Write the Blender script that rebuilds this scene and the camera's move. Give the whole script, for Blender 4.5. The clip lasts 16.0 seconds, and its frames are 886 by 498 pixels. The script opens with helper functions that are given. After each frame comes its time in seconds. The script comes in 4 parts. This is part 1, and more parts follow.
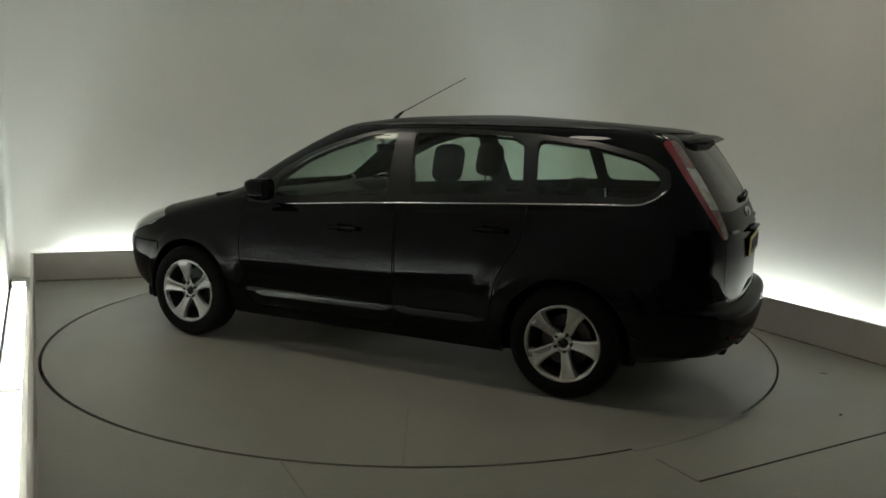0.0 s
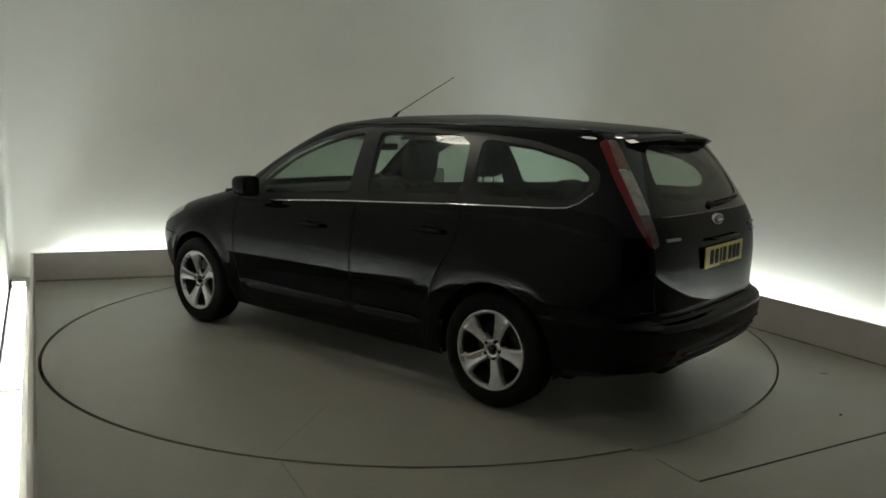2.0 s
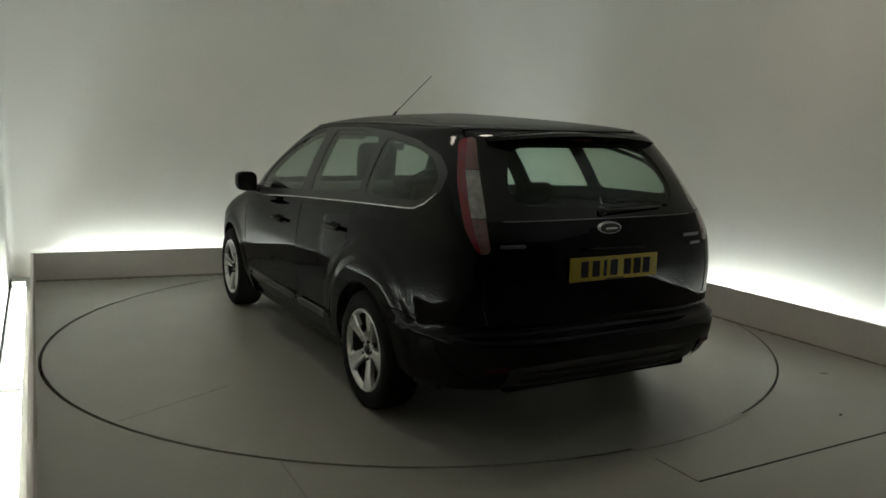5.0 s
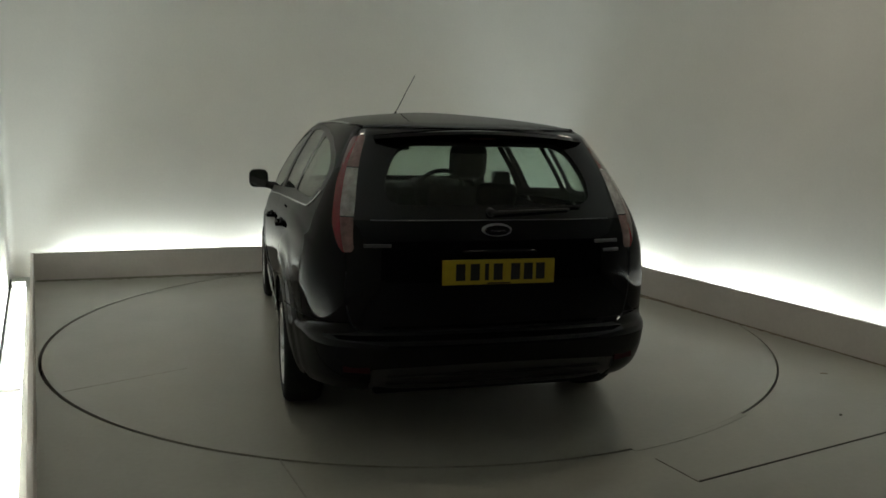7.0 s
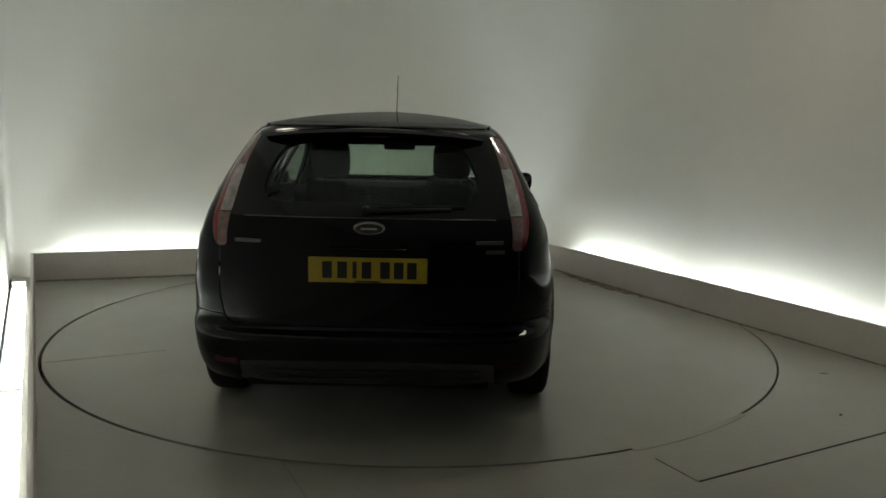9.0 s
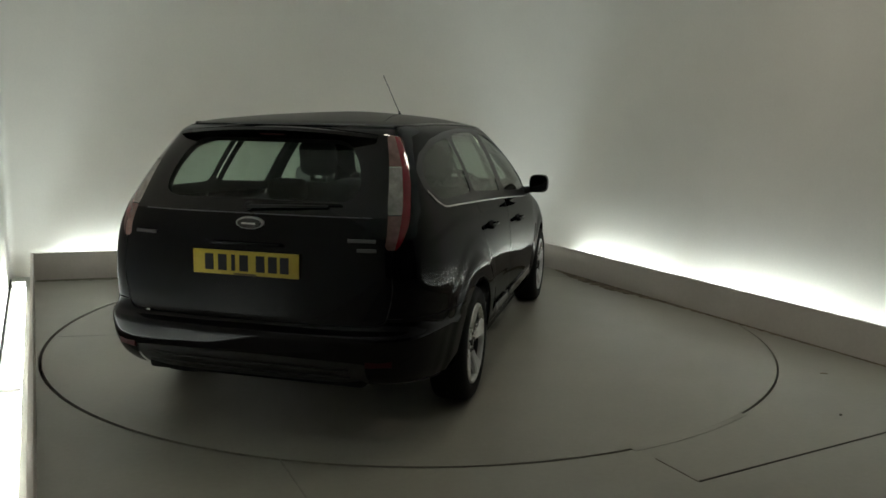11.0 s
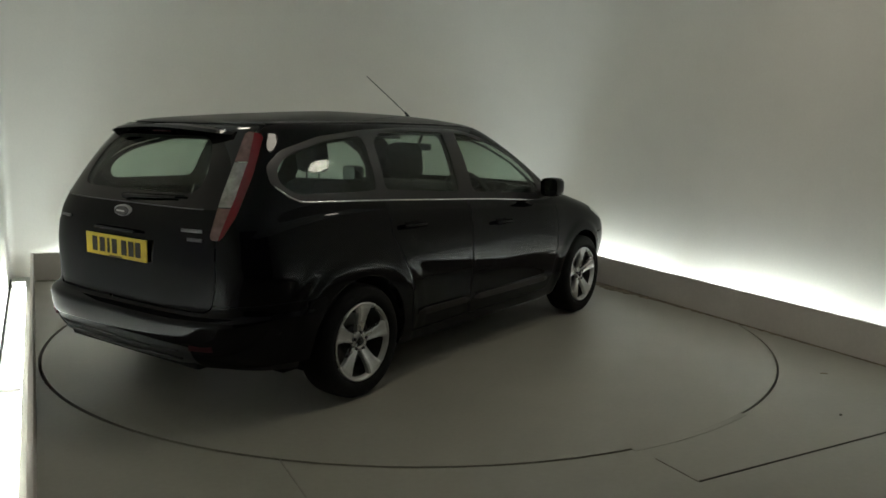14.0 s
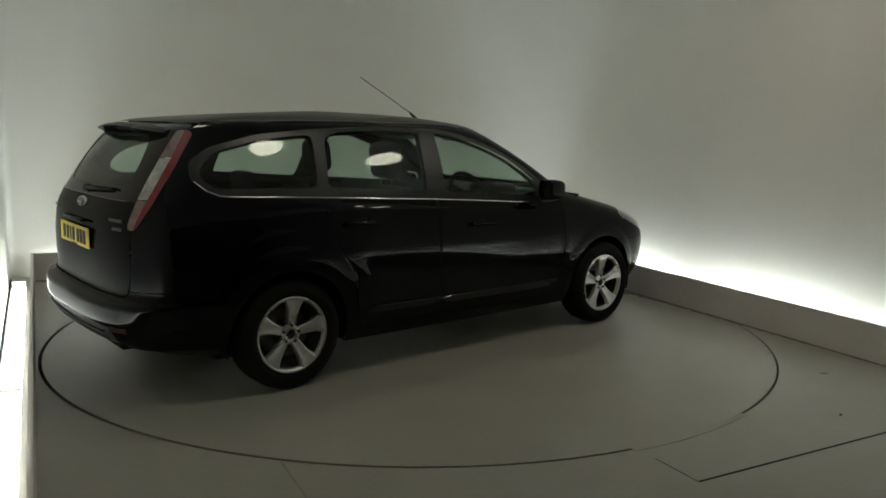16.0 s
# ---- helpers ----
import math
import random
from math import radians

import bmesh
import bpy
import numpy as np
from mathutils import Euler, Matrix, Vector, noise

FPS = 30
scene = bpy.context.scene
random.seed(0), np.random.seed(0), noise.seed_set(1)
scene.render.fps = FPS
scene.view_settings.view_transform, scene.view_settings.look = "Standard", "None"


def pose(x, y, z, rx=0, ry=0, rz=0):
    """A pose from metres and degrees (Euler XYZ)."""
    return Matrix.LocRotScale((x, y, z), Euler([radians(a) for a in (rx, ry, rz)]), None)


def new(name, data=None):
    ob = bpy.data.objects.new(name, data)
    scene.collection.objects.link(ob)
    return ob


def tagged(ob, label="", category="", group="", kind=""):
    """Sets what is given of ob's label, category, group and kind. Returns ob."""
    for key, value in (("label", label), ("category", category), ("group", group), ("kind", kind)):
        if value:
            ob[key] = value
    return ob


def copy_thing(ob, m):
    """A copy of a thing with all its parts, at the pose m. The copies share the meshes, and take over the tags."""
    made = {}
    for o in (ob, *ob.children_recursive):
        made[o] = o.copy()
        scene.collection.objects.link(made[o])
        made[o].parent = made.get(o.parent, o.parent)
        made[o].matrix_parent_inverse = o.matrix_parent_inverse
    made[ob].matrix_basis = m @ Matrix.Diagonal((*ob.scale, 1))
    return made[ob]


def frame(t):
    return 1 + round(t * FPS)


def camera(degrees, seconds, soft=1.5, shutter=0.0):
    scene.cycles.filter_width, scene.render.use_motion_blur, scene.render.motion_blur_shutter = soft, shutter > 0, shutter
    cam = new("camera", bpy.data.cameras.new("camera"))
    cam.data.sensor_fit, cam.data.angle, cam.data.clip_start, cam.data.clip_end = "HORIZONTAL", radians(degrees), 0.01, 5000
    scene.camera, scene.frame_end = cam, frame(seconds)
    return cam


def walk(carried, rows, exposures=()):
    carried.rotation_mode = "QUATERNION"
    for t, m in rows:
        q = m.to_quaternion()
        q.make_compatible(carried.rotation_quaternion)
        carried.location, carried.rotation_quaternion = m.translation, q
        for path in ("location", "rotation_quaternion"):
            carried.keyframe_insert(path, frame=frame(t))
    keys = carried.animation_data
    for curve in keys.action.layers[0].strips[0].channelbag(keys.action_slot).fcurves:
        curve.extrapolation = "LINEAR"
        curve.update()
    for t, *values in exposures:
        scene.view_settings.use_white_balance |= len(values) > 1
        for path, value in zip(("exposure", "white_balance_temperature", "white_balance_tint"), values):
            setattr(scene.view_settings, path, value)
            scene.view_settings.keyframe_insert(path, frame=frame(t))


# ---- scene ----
cam = camera(58.2, 16.0, soft=1.6)
EYE = Vector((0.0, -5.7125, 1.4535))
CAM_POSE = Matrix.Translation(EYE) @ Euler((radians(90 - 8.798), 0, radians(-1.915)), "XYZ").to_matrix().to_4x4() @ pose(0, 0, 0, 0, 0, 1.240)
walk(cam, [(0.0, CAM_POSE), (16.0, CAM_POSE)], exposures=[(0.0, 0.0, 6500, 10), (16.0, 0.0, 6500, 10)])

# ---- world: a closed room, no daylight ----
world = bpy.data.worlds.new("world")
scene.world = world
world.use_nodes = True
world.node_tree.nodes["Background"].inputs[0].default_value = (0.5, 0.55, 0.6, 1)
world.node_tree.nodes["Background"].inputs[1].default_value = 0.02

TUBE_POWER = 18.0
LAMP_POWER = 13.0

# the turn of the table: seconds, degrees of the car's heading
TURN = [(0.0, 152.36), (0.5, 148.92), (1.0, 145.49), (2.0, 138.57), (3.0, 131.58), (4.0, 124.50), (6.5, 106.48), (7.5, 99.26), (8.5, 92.03), (9.0, 88.38), (11.5, 70.42), (12.5, 63.08), (13.5, 56.08), (14.5, 49.10), (15.5, 41.75), (16.0, 38.10)]
CAR_X, CAR_Y = -0.112, 0.147
TABLE_R = 2.478


# ---- materials ----
def material(name, color, rough=0.5, metal=0.0, coat=0.0, emit=0.0, grain=0.0, scale=30.0, bump=0.0, spec=0.5, stain=0.0, stain_scale=1.2, rough_var=0.0):
    m = bpy.data.materials.new(name)
    m.use_nodes = True
    nt = m.node_tree
    b = nt.nodes["Principled BSDF"]
    b.inputs["Base Color"].default_value = (*color, 1)
    b.inputs["Roughness"].default_value = rough
    b.inputs["Metallic"].default_value = metal
    b.inputs["Coat Weight"].default_value = coat
    b.inputs["Coat Roughness"].default_value = 0.03
    b.inputs["Specular IOR Level"].default_value = spec
    if emit:
        b.inputs["Emission Color"].default_value = (*color, 1)
        b.inputs["Emission Strength"].default_value = emit
    tc = nt.nodes.new("ShaderNodeTexCoord")

    def tex(sc, detail):
        n = nt.nodes.new("ShaderNodeTexNoise")
        n.inputs["Scale"].default_value = sc
        n.inputs["Detail"].default_value = detail
        nt.links.new(tc.outputs["Object"], n.inputs["Vector"])
        return n
    if grain or stain:
        col = None
        for amount, sc, det in ((grain, scale, 6), (stain, stain_scale, 4)):
            if not amount:
                continue
            n = tex(sc, det)
            r = nt.nodes.new("ShaderNodeMapRange")
            r.inputs["From Min"].default_value, r.inputs["From Max"].default_value = 0.3, 0.7
            r.inputs["To Min"].default_value, r.inputs["To Max"].default_value = 1 - amount, 1 + amount
            nt.links.new(n.outputs["Fac"], r.inputs["Value"])
            x = nt.nodes.new("ShaderNodeMix")
            x.data_type, x.blend_type = "RGBA", "MULTIPLY"
            x.inputs["Factor"].default_value = 1.0
            if col is None:
                x.inputs["A"].default_value = (*color, 1)
            else:
                nt.links.new(col, x.inputs["A"])
            nt.links.new(r.outputs["Result"], x.inputs["B"])
            col = x.outputs["Result"]
        nt.links.new(col, b.inputs["Base Color"])
    if rough_var:
        n = tex(stain_scale * 2.3, 5)
        r = nt.nodes.new("ShaderNodeMapRange")
        r.inputs["From Min"].default_value, r.inputs["From Max"].default_value = 0.3, 0.7
        r.inputs["To Min"].default_value, r.inputs["To Max"].default_value = rough - rough_var, rough + rough_var
        nt.links.new(n.outputs["Fac"], r.inputs["Value"])
        nt.links.new(r.outputs["Result"], b.inputs["Roughness"])
    if bump:
        n = tex(scale * 2, 8)
        k = nt.nodes.new("ShaderNodeBump")
        k.inputs["Strength"].default_value = bump
        k.inputs["Distance"].default_value = 0.002
        nt.links.new(n.outputs["Fac"], k.inputs["Height"])
        nt.links.new(k.outputs["Normal"], b.inputs["Normal"])
    return m


def glass_material(name, tint, gloss_rough=0.0):
    m = bpy.data.materials.new(name)
    m.use_nodes = True
    nt = m.node_tree
    nt.nodes.remove(nt.nodes["Principled BSDF"])
    out = nt.nodes["Material Output"]
    tr, gl, fr, mix = (nt.nodes.new("ShaderNodeBsdfTransparent"), nt.nodes.new("ShaderNodeBsdfGlossy"), nt.nodes.new("ShaderNodeLayerWeight"), nt.nodes.new("ShaderNodeMixShader"))
    tr.inputs["Color"].default_value = (*tint, 1)
    gl.inputs["Roughness"].default_value = gloss_rough
    fr.inputs["Blend"].default_value = 0.5
    power, ramp = nt.nodes.new("ShaderNodeMath"), nt.nodes.new("ShaderNodeMapRange")
    power.operation, power.inputs[1].default_value = "POWER", 5.0
    ramp.inputs["To Min"].default_value, ramp.inputs["To Max"].default_value = 0.028, 0.9
    nt.links.new(fr.outputs["Facing"], power.inputs[0])
    nt.links.new(power.outputs[0], ramp.inputs["Value"])
    nt.links.new(ramp.outputs["Result"], mix.inputs[0])
    nt.links.new(tr.outputs[0], mix.inputs[1])
    nt.links.new(gl.outputs[0], mix.inputs[2])
    nt.links.new(mix.outputs[0], out.inputs["Surface"])
    return m


M_WALL = material("wall_paint", (0.835, 0.81, 0.752), 0.7, grain=0.015, scale=60, bump=0.08, stain=0.03, stain_scale=0.8)
M_UPSTAND = material("upstand_paint", (0.66, 0.615, 0.575), 0.55, grain=0.03, scale=40, bump=0.08, stain=0.05, stain_scale=2.0)
M_FLOOR = material("floor_paint", (0.325, 0.315, 0.268), 0.38, grain=0.03, scale=35, bump=0.06, stain=0.05, stain_scale=1.7, rough_var=0.02)
M_TABLE = material("turntable_paint", (0.322, 0.311, 0.265), 0.36, grain=0.03, scale=35, bump=0.06, stain=0.05, stain_scale=1.5, rough_var=0.02)
M_PIT = material("pit_dark", (0.02, 0.02, 0.018), 0.9, grain=0.2)
M_SEAM = material("seam_dirt", (0.06, 0.055, 0.045), 0.8, grain=0.3, scale=20)
M_SEAM_FAINT = material("seam_filler", (0.30, 0.29, 0.25), 0.6, grain=0.2, scale=20)
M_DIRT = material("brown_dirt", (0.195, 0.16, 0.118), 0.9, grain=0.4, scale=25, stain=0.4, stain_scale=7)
M_FOOT_SHADE = material("olive_foot_shade", (0.22, 0.208, 0.165), 0.8, grain=0.2, scale=25, stain=0.2, stain_scale=6)
M_TUBE = material("tube_glow", (0.86, 0.985, 1.0), 0.5, emit=TUBE_POWER)
M_LAMP = material("lamp_glow", (1.0, 0.93, 0.78), 0.5, emit=LAMP_POWER)
M_CEILING = material("ceiling_paint", (0.85, 0.83, 0.785), 0.8, grain=0.05, scale=20)
M_DARKWALL = material("shutter_dark", (0.035, 0.035, 0.036), 0.7, grain=0.1, scale=20)
M_PAINT = material("car_paint_black", (0.002, 0.002, 0.0032), 0.3, coat=0.42, spec=0.0)
M_TRIM = material("black_plastic", (0.010, 0.010, 0.010), 0.6, grain=0.15, scale=200, bump=0.1)
M_GRAIN = material("grained_plastic", (0.028, 0.028, 0.029), 0.5, grain=0.2, scale=160, bump=0.2)
M_GLOSS = material("black_gloss", (0.004, 0.004, 0.005), 0.08, grain=0.1, scale=100)
M_FRAME = material("satin_black", (0.006, 0.006, 0.0065), 0.32, grain=0.1, scale=100)
M_CHROME = material("chrome", (0.75, 0.75, 0.76), 0.16, metal=1.0, grain=0.03, scale=80)
M_MIRROR = material("mirror_glass", (0.30, 0.31, 0.32), 0.05, metal=1.0, grain=0.03, scale=60)
M_ALLOY = material("silver_alloy", (0.56, 0.56, 0.56), 0.30, metal=0.85, grain=0.06, scale=40, rough_var=0.08)
M_RUBBER = material("tyre_rubber", (0.007, 0.0072, 0.007), 0.8, grain=0.25, scale=60, bump=0.4, spec=0.2)
M_STEEL = material("brake_steel", (0.10, 0.10, 0.10), 0.45, metal=0.8, grain=0.2, scale=40)
M_RED = material("red_lens", (0.19, 0.003, 0.010), 0.10, coat=1.0, grain=0.08, scale=120)
M_HEADLAMP = material("headlamp_lens", (0.05, 0.05, 0.052), 0.1, coat=1.0, grain=0.1, scale=60)
M_PINK = material("pink_lens", (0.19, 0.095, 0.09), 0.14, coat=1.0, grain=0.12, scale=60, stain=0.40, stain_scale=17)
M_DARKRED = material("dark_red_lens", (0.038, 0.002, 0.004), 0.6, grain=0.1, scale=90, spec=0.15)
M_SATIN = material("satin_trim", (0.17, 0.17, 0.175), 0.35, metal=1.0, grain=0.05, scale=80)
M_BARREL = material("dark_barrel", (0.035, 0.034, 0.032), 0.7, metal=0.3, grain=0.3, scale=30)
M_CLEAR = material("clear_lens", (0.34, 0.31, 0.30), 0.14, coat=1.0, grain=0.12, scale=60, stain=0.35, stain_scale=17)
M_PLATE = material("plate_yellow", (0.52, 0.38, 0.025), 0.35, grain=0.05, scale=60)
M_INK = material("plate_ink", (0.012, 0.012, 0.012), 0.75, grain=0.1)
M_BADGE = material("badge_blue", (0.004, 0.005, 0.013), 0.15, coat=1.0, grain=0.1)
M_CLOTH = material("seat_cloth", (0.011, 0.011, 0.012), 0.95, grain=0.12, scale=60, bump=0.12)
M_LINER = material("headliner", (0.20, 0.20, 0.18), 0.95, grain=0.08, scale=150, bump=0.3)
M_CABIN = material("cabin_plastic", (0.016, 0.016, 0.017), 0.6, grain=0.2, scale=120, bump=0.3)
M_GLASS = glass_material("window_glass", (0.84, 0.90, 0.86))


# ---- mesh helpers ----
def mesh_object(name, verts, faces, mat, smooth=True, normals=None):
    me = bpy.data.meshes.new(name)
    me.from_pydata([tuple(v) for v in verts], [], faces)
    me.materials.append(mat)
    if smooth:
        me.polygons.foreach_set("use_smooth", [True] * len(me.polygons))
    if normals is not None:
        me.normals_split_custom_set_from_vertices([tuple(n) for n in normals])
    me.update()
    return new(name, me)


def part(name, bm, mat, parent=None, label="", smooth=False):
    me = bpy.data.meshes.new(name)
    bmesh.ops.recalc_face_normals(bm, faces=bm.faces)
    bm.to_mesh(me)
    bm.free()
    me.materials.append(mat)
    if smooth:
        me.polygons.foreach_set("use_smooth", [True] * len(me.polygons))
    ob = new(name, me)
    ob.parent = parent
    if label:
        ob["label"] = label
    return ob


def add_box(bm, lo, hi, bevel=0.0, m=None, segments=2):
    b = bmesh.new()
    bmesh.ops.create_cube(b, size=1)
    lo, hi = Vector(lo), Vector(hi)
    for v in b.verts:
        v.co = Vector([lo[i] + (v.co[i] + 0.5) * (hi[i] - lo[i]) for i in range(3)])
    if bevel:
        bmesh.ops.bevel(b, geom=b.edges[:], offset=bevel, segments=segments, affect="EDGES", profile=0.5)
    if m is not None:
        b.transform(m)
    tmp = bpy.data.meshes.new("tmp")
    b.to_mesh(tmp)
    b.free()
    bm.from_mesh(tmp)
    bpy.data.meshes.remove(tmp)


def box(name, lo, hi, mat, parent=None, bevel=0.0, m=None, label="", smooth=False):
    bm = bmesh.new()
    add_box(bm, lo, hi, bevel, m)
    return part(name, bm, mat, parent, label, smooth)


def prism(bm, loop, z0, z1):
    """A closed upright prism over a plan loop."""
    lo = [bm.verts.new((x, y, z0)) for x, y in loop]
    hi = [bm.verts.new((x, y, z1)) for x, y in loop]
    n = len(loop)
    for i in range(n):
        bm.faces.new((lo[i], lo[(i + 1) % n], hi[(i + 1) % n], hi[i]))
    bm.faces.new(hi)
    bm.faces.new(lo[::-1])


def lathe(bm, profile, n=48, m=None, closed=False):
    """Profile of (radius, y) turned about the y axis."""
    rings = []
    for i in range(n):
        a = 2 * math.pi * i / n
        rings.append([bm.verts.new((r * math.cos(a), y, r * math.sin(a))) for r, y in profile])
    k = len(profile)
    for i in range(n):
        p, q = rings[i], rings[(i + 1) % n]
        for j in range(k if closed else k - 1):
            bm.faces.new((p[j], p[(j + 1) % k], q[(j + 1) % k], q[j]))
    if m is not None:
        bm.transform(m)


def tube_along(bm, pts, r, n=8, flat=1.0):
    pts = [Vector(p) for p in pts]
    rings = []
    for i, p in enumerate(pts):
        d = (pts[min(i + 1, len(pts) - 1)] - pts[max(i - 1, 0)]).normalized()
        up = Vector((0, 0, 1)) if abs(d.z) < 0.9 else Vector((1, 0, 0))
        s = d.cross(up).normalized()
        u = s.cross(d).normalized()
        rr = r[i] if isinstance(r, (list, tuple)) else r
        rings.append([bm.verts.new(p + rr * (math.cos(2 * math.pi * k / n) * s * flat + math.sin(2 * math.pi * k / n) * u)) for k in range(n)])
    for a, b in zip(rings, rings[1:]):
        for k in range(n):
            bm.faces.new((a[k], a[(k + 1) % n], b[(k + 1) % n], b[k]))
    bm.faces.new(rings[0][::-1])
    bm.faces.new(rings[-1])


# ---- the room ----
U = Vector((0.426, -0.9047, 0))           # along the side walls, away from the back wall
V = Vector((0.9047, 0.426, 0))            # across the room
CORNER_L = Vector((-3.424, 1.416, 0))        # inner foot of the upstands
CORNER_R = Vector((1.21, 2.912, 0))
FRONT_L = CORNER_L + U * 8.9
FRONT_R = CORNER_R + U * 8.9
UP_H, UP_T, TROUGH = 0.25, 0.022, 0.20
CEIL = 3.05
COVE = (0.06, 0.85)


def plan(p):
    return (p.x, p.y)


def out_normal(a, b):
    d = (b - a).normalized()
    return Vector((-d.y, d.x, 0))


def structure(ob, label, category):
    return tagged(ob, label, category, kind="structure")


def offset_line(a, b, k):
    n = out_normal(a, b)
    return a + n * k, b + n * k


def meet(a, b, c, d):
    r, s = b - a, d - c
    t = ((c.x - a.x) * s.y - (c.y - a.y) * s.x) / (r.x * s.y - r.y * s.x)
    return a + r * t


def ring_offset(k):
    """The room's plan line moved outwards by k: front-left, back-left, back-right, front-right."""
    l = offset_line(FRONT_L, CORNER_L, k)
    b = offset_line(CORNER_L, CORNER_R, k)
    r = offset_line(CORNER_R, FRONT_R, k)
    return [l[0], meet(*l, *b), meet(*b, *r), r[1]]


def build_room():
    inner, thick, wall_in, wall_out = ring_offset(0), ring_offset(UP_T), ring_offset(TROUGH), ring_offset(TROUGH + 0.15)
    names = ("left", "back", "right")
    # floor with a round opening for the table
    bm = bmesh.new()
    n = 144
    hole = [bm.verts.new((TABLE_R * math.cos(2 * math.pi * i / n) - 0.004, TABLE_R * math.sin(2 * math.pi * i / n) - 0.004, 0)) for i in range(n)]
    far = 9.0
    ring2 = [bm.verts.new((2.52 * math.cos(2 * math.pi * i / n), 2.52 * math.sin(2 * math.pi * i / n), 0)) for i in range(n)]
    ring3 = [bm.verts.new((far * 1.6 * math.cos(2 * math.pi * i / n), far * 1.6 * math.sin(2 * math.pi * i / n), 0)) for i in range(n)]
    low = [bm.verts.new((v.co.x, v.co.y, -0.12)) for v in hole]
    for i in range(n):
        j = (i + 1) % n
        bm.faces.new((hole[i], hole[j], ring2[j], ring2[i]))
        bm.faces.new((ring2[i], ring2[j], ring3[j], ring3[i]))
        bm.faces.new((low[i], low[j], hole[j], hole[i]))
    bmesh.ops.bisect_plane(bm, geom=bm.verts[:] + bm.edges[:] + bm.faces[:], plane_co=wall_out[0], plane_no=out_normal(FRONT_L, CORNER_L), clear_outer=True)
    bmesh.ops.bisect_plane(bm, geom=bm.verts[:] + bm.edges[:] + bm.faces[:], plane_co=wall_out[1], plane_no=out_normal(CORNER_L, CORNER_R), clear_outer=True)
    bmesh.ops.bisect_plane(bm, geom=bm.verts[:] + bm.edges[:] + bm.faces[:], plane_co=wall_out[2], plane_no=out_normal(CORNER_R, FRONT_R), clear_outer=True)
    bmesh.ops.bisect_plane(bm, geom=bm.verts[:] + bm.edges[:] + bm.faces[:], plane_co=FRONT_L + U * 1.6, plane_no=U, clear_outer=True)
    structure(part("floor", bm, M_FLOOR), "smooth grey painted floor around the turntable", "floor")
    bm = bmesh.new()
    bmesh.ops.create_circle(bm, cap_ends=True, segments=96, radius=TABLE_R + 0.06)
    for v in bm.verts:
        v.co.z = -0.12
    structure(part("pit_floor", bm, M_PIT), "dark pit under the turntable's rim", "floor")
    for i, nm in enumerate(names):
        a, b = i, i + 1
        bm = bmesh.new()
        prism(bm, [plan(inner[a]), plan(inner[b]), plan(thick[b]), plan(thick[a])], 0.0, UP_H)
        bmesh.ops.bevel(bm, geom=[e for e in bm.edges if all(v.co.z > UP_H - 0.01 for v in e.verts)], offset=0.004, segments=2, affect="EDGES")
        structure(part("upstand_" + nm, bm, M_UPSTAND), "low white painted upstand hiding the light trough", "upstand")
        bm = bmesh.new()
        prism(bm, [plan(wall_in[a]), plan(wall_in[b]), plan(wall_out[b]), plan(wall_out[a])], -0.05, CEIL)
        structure(part("wall_" + nm, bm, M_WALL), "plain white painted studio wall washed by hidden light", "wall")
    for k in (1, 2):
        c = wall_in[k]
        p, q = c + (wall_in[k - 1] - c).normalized() * COVE[k - 1], c + (wall_in[k + 1] - c).normalized() * COVE[k - 1]
        verts, n = [], 20
        for i in range(n + 1):
            t = i / n
            w = p * (1 - t) ** 2 + c * 2 * t * (1 - t) + q * t * t
            verts += [(w.x, w.y, 0.0), (w.x, w.y, CEIL)]
        structure(mesh_object("wall_cove", verts, [(2 * i, 2 * i + 1, 2 * i + 3, 2 * i + 2) for i in range(n)], M_WALL), "smoothly rounded white corner between two walls", "wall")
    bm = bmesh.new()
    prism(bm, [plan(p) for p in ring_offset(TROUGH + 0.4)], CEIL, CEIL + 0.1)
    structure(part("ceiling", bm, M_CEILING), "plain white painted studio ceiling", "ceiling")
    a, b = FRONT_L - V * 0.5, FRONT_R + V * 0.5
    bm = bmesh.new()
    prism(bm, [plan(a), plan(a + U * 0.15), plan(b + U * 0.15), plan(b)], -0.05, CEIL)
    structure(part("wall_front", bm, M_DARKWALL), "dark grey closing wall", "wall")


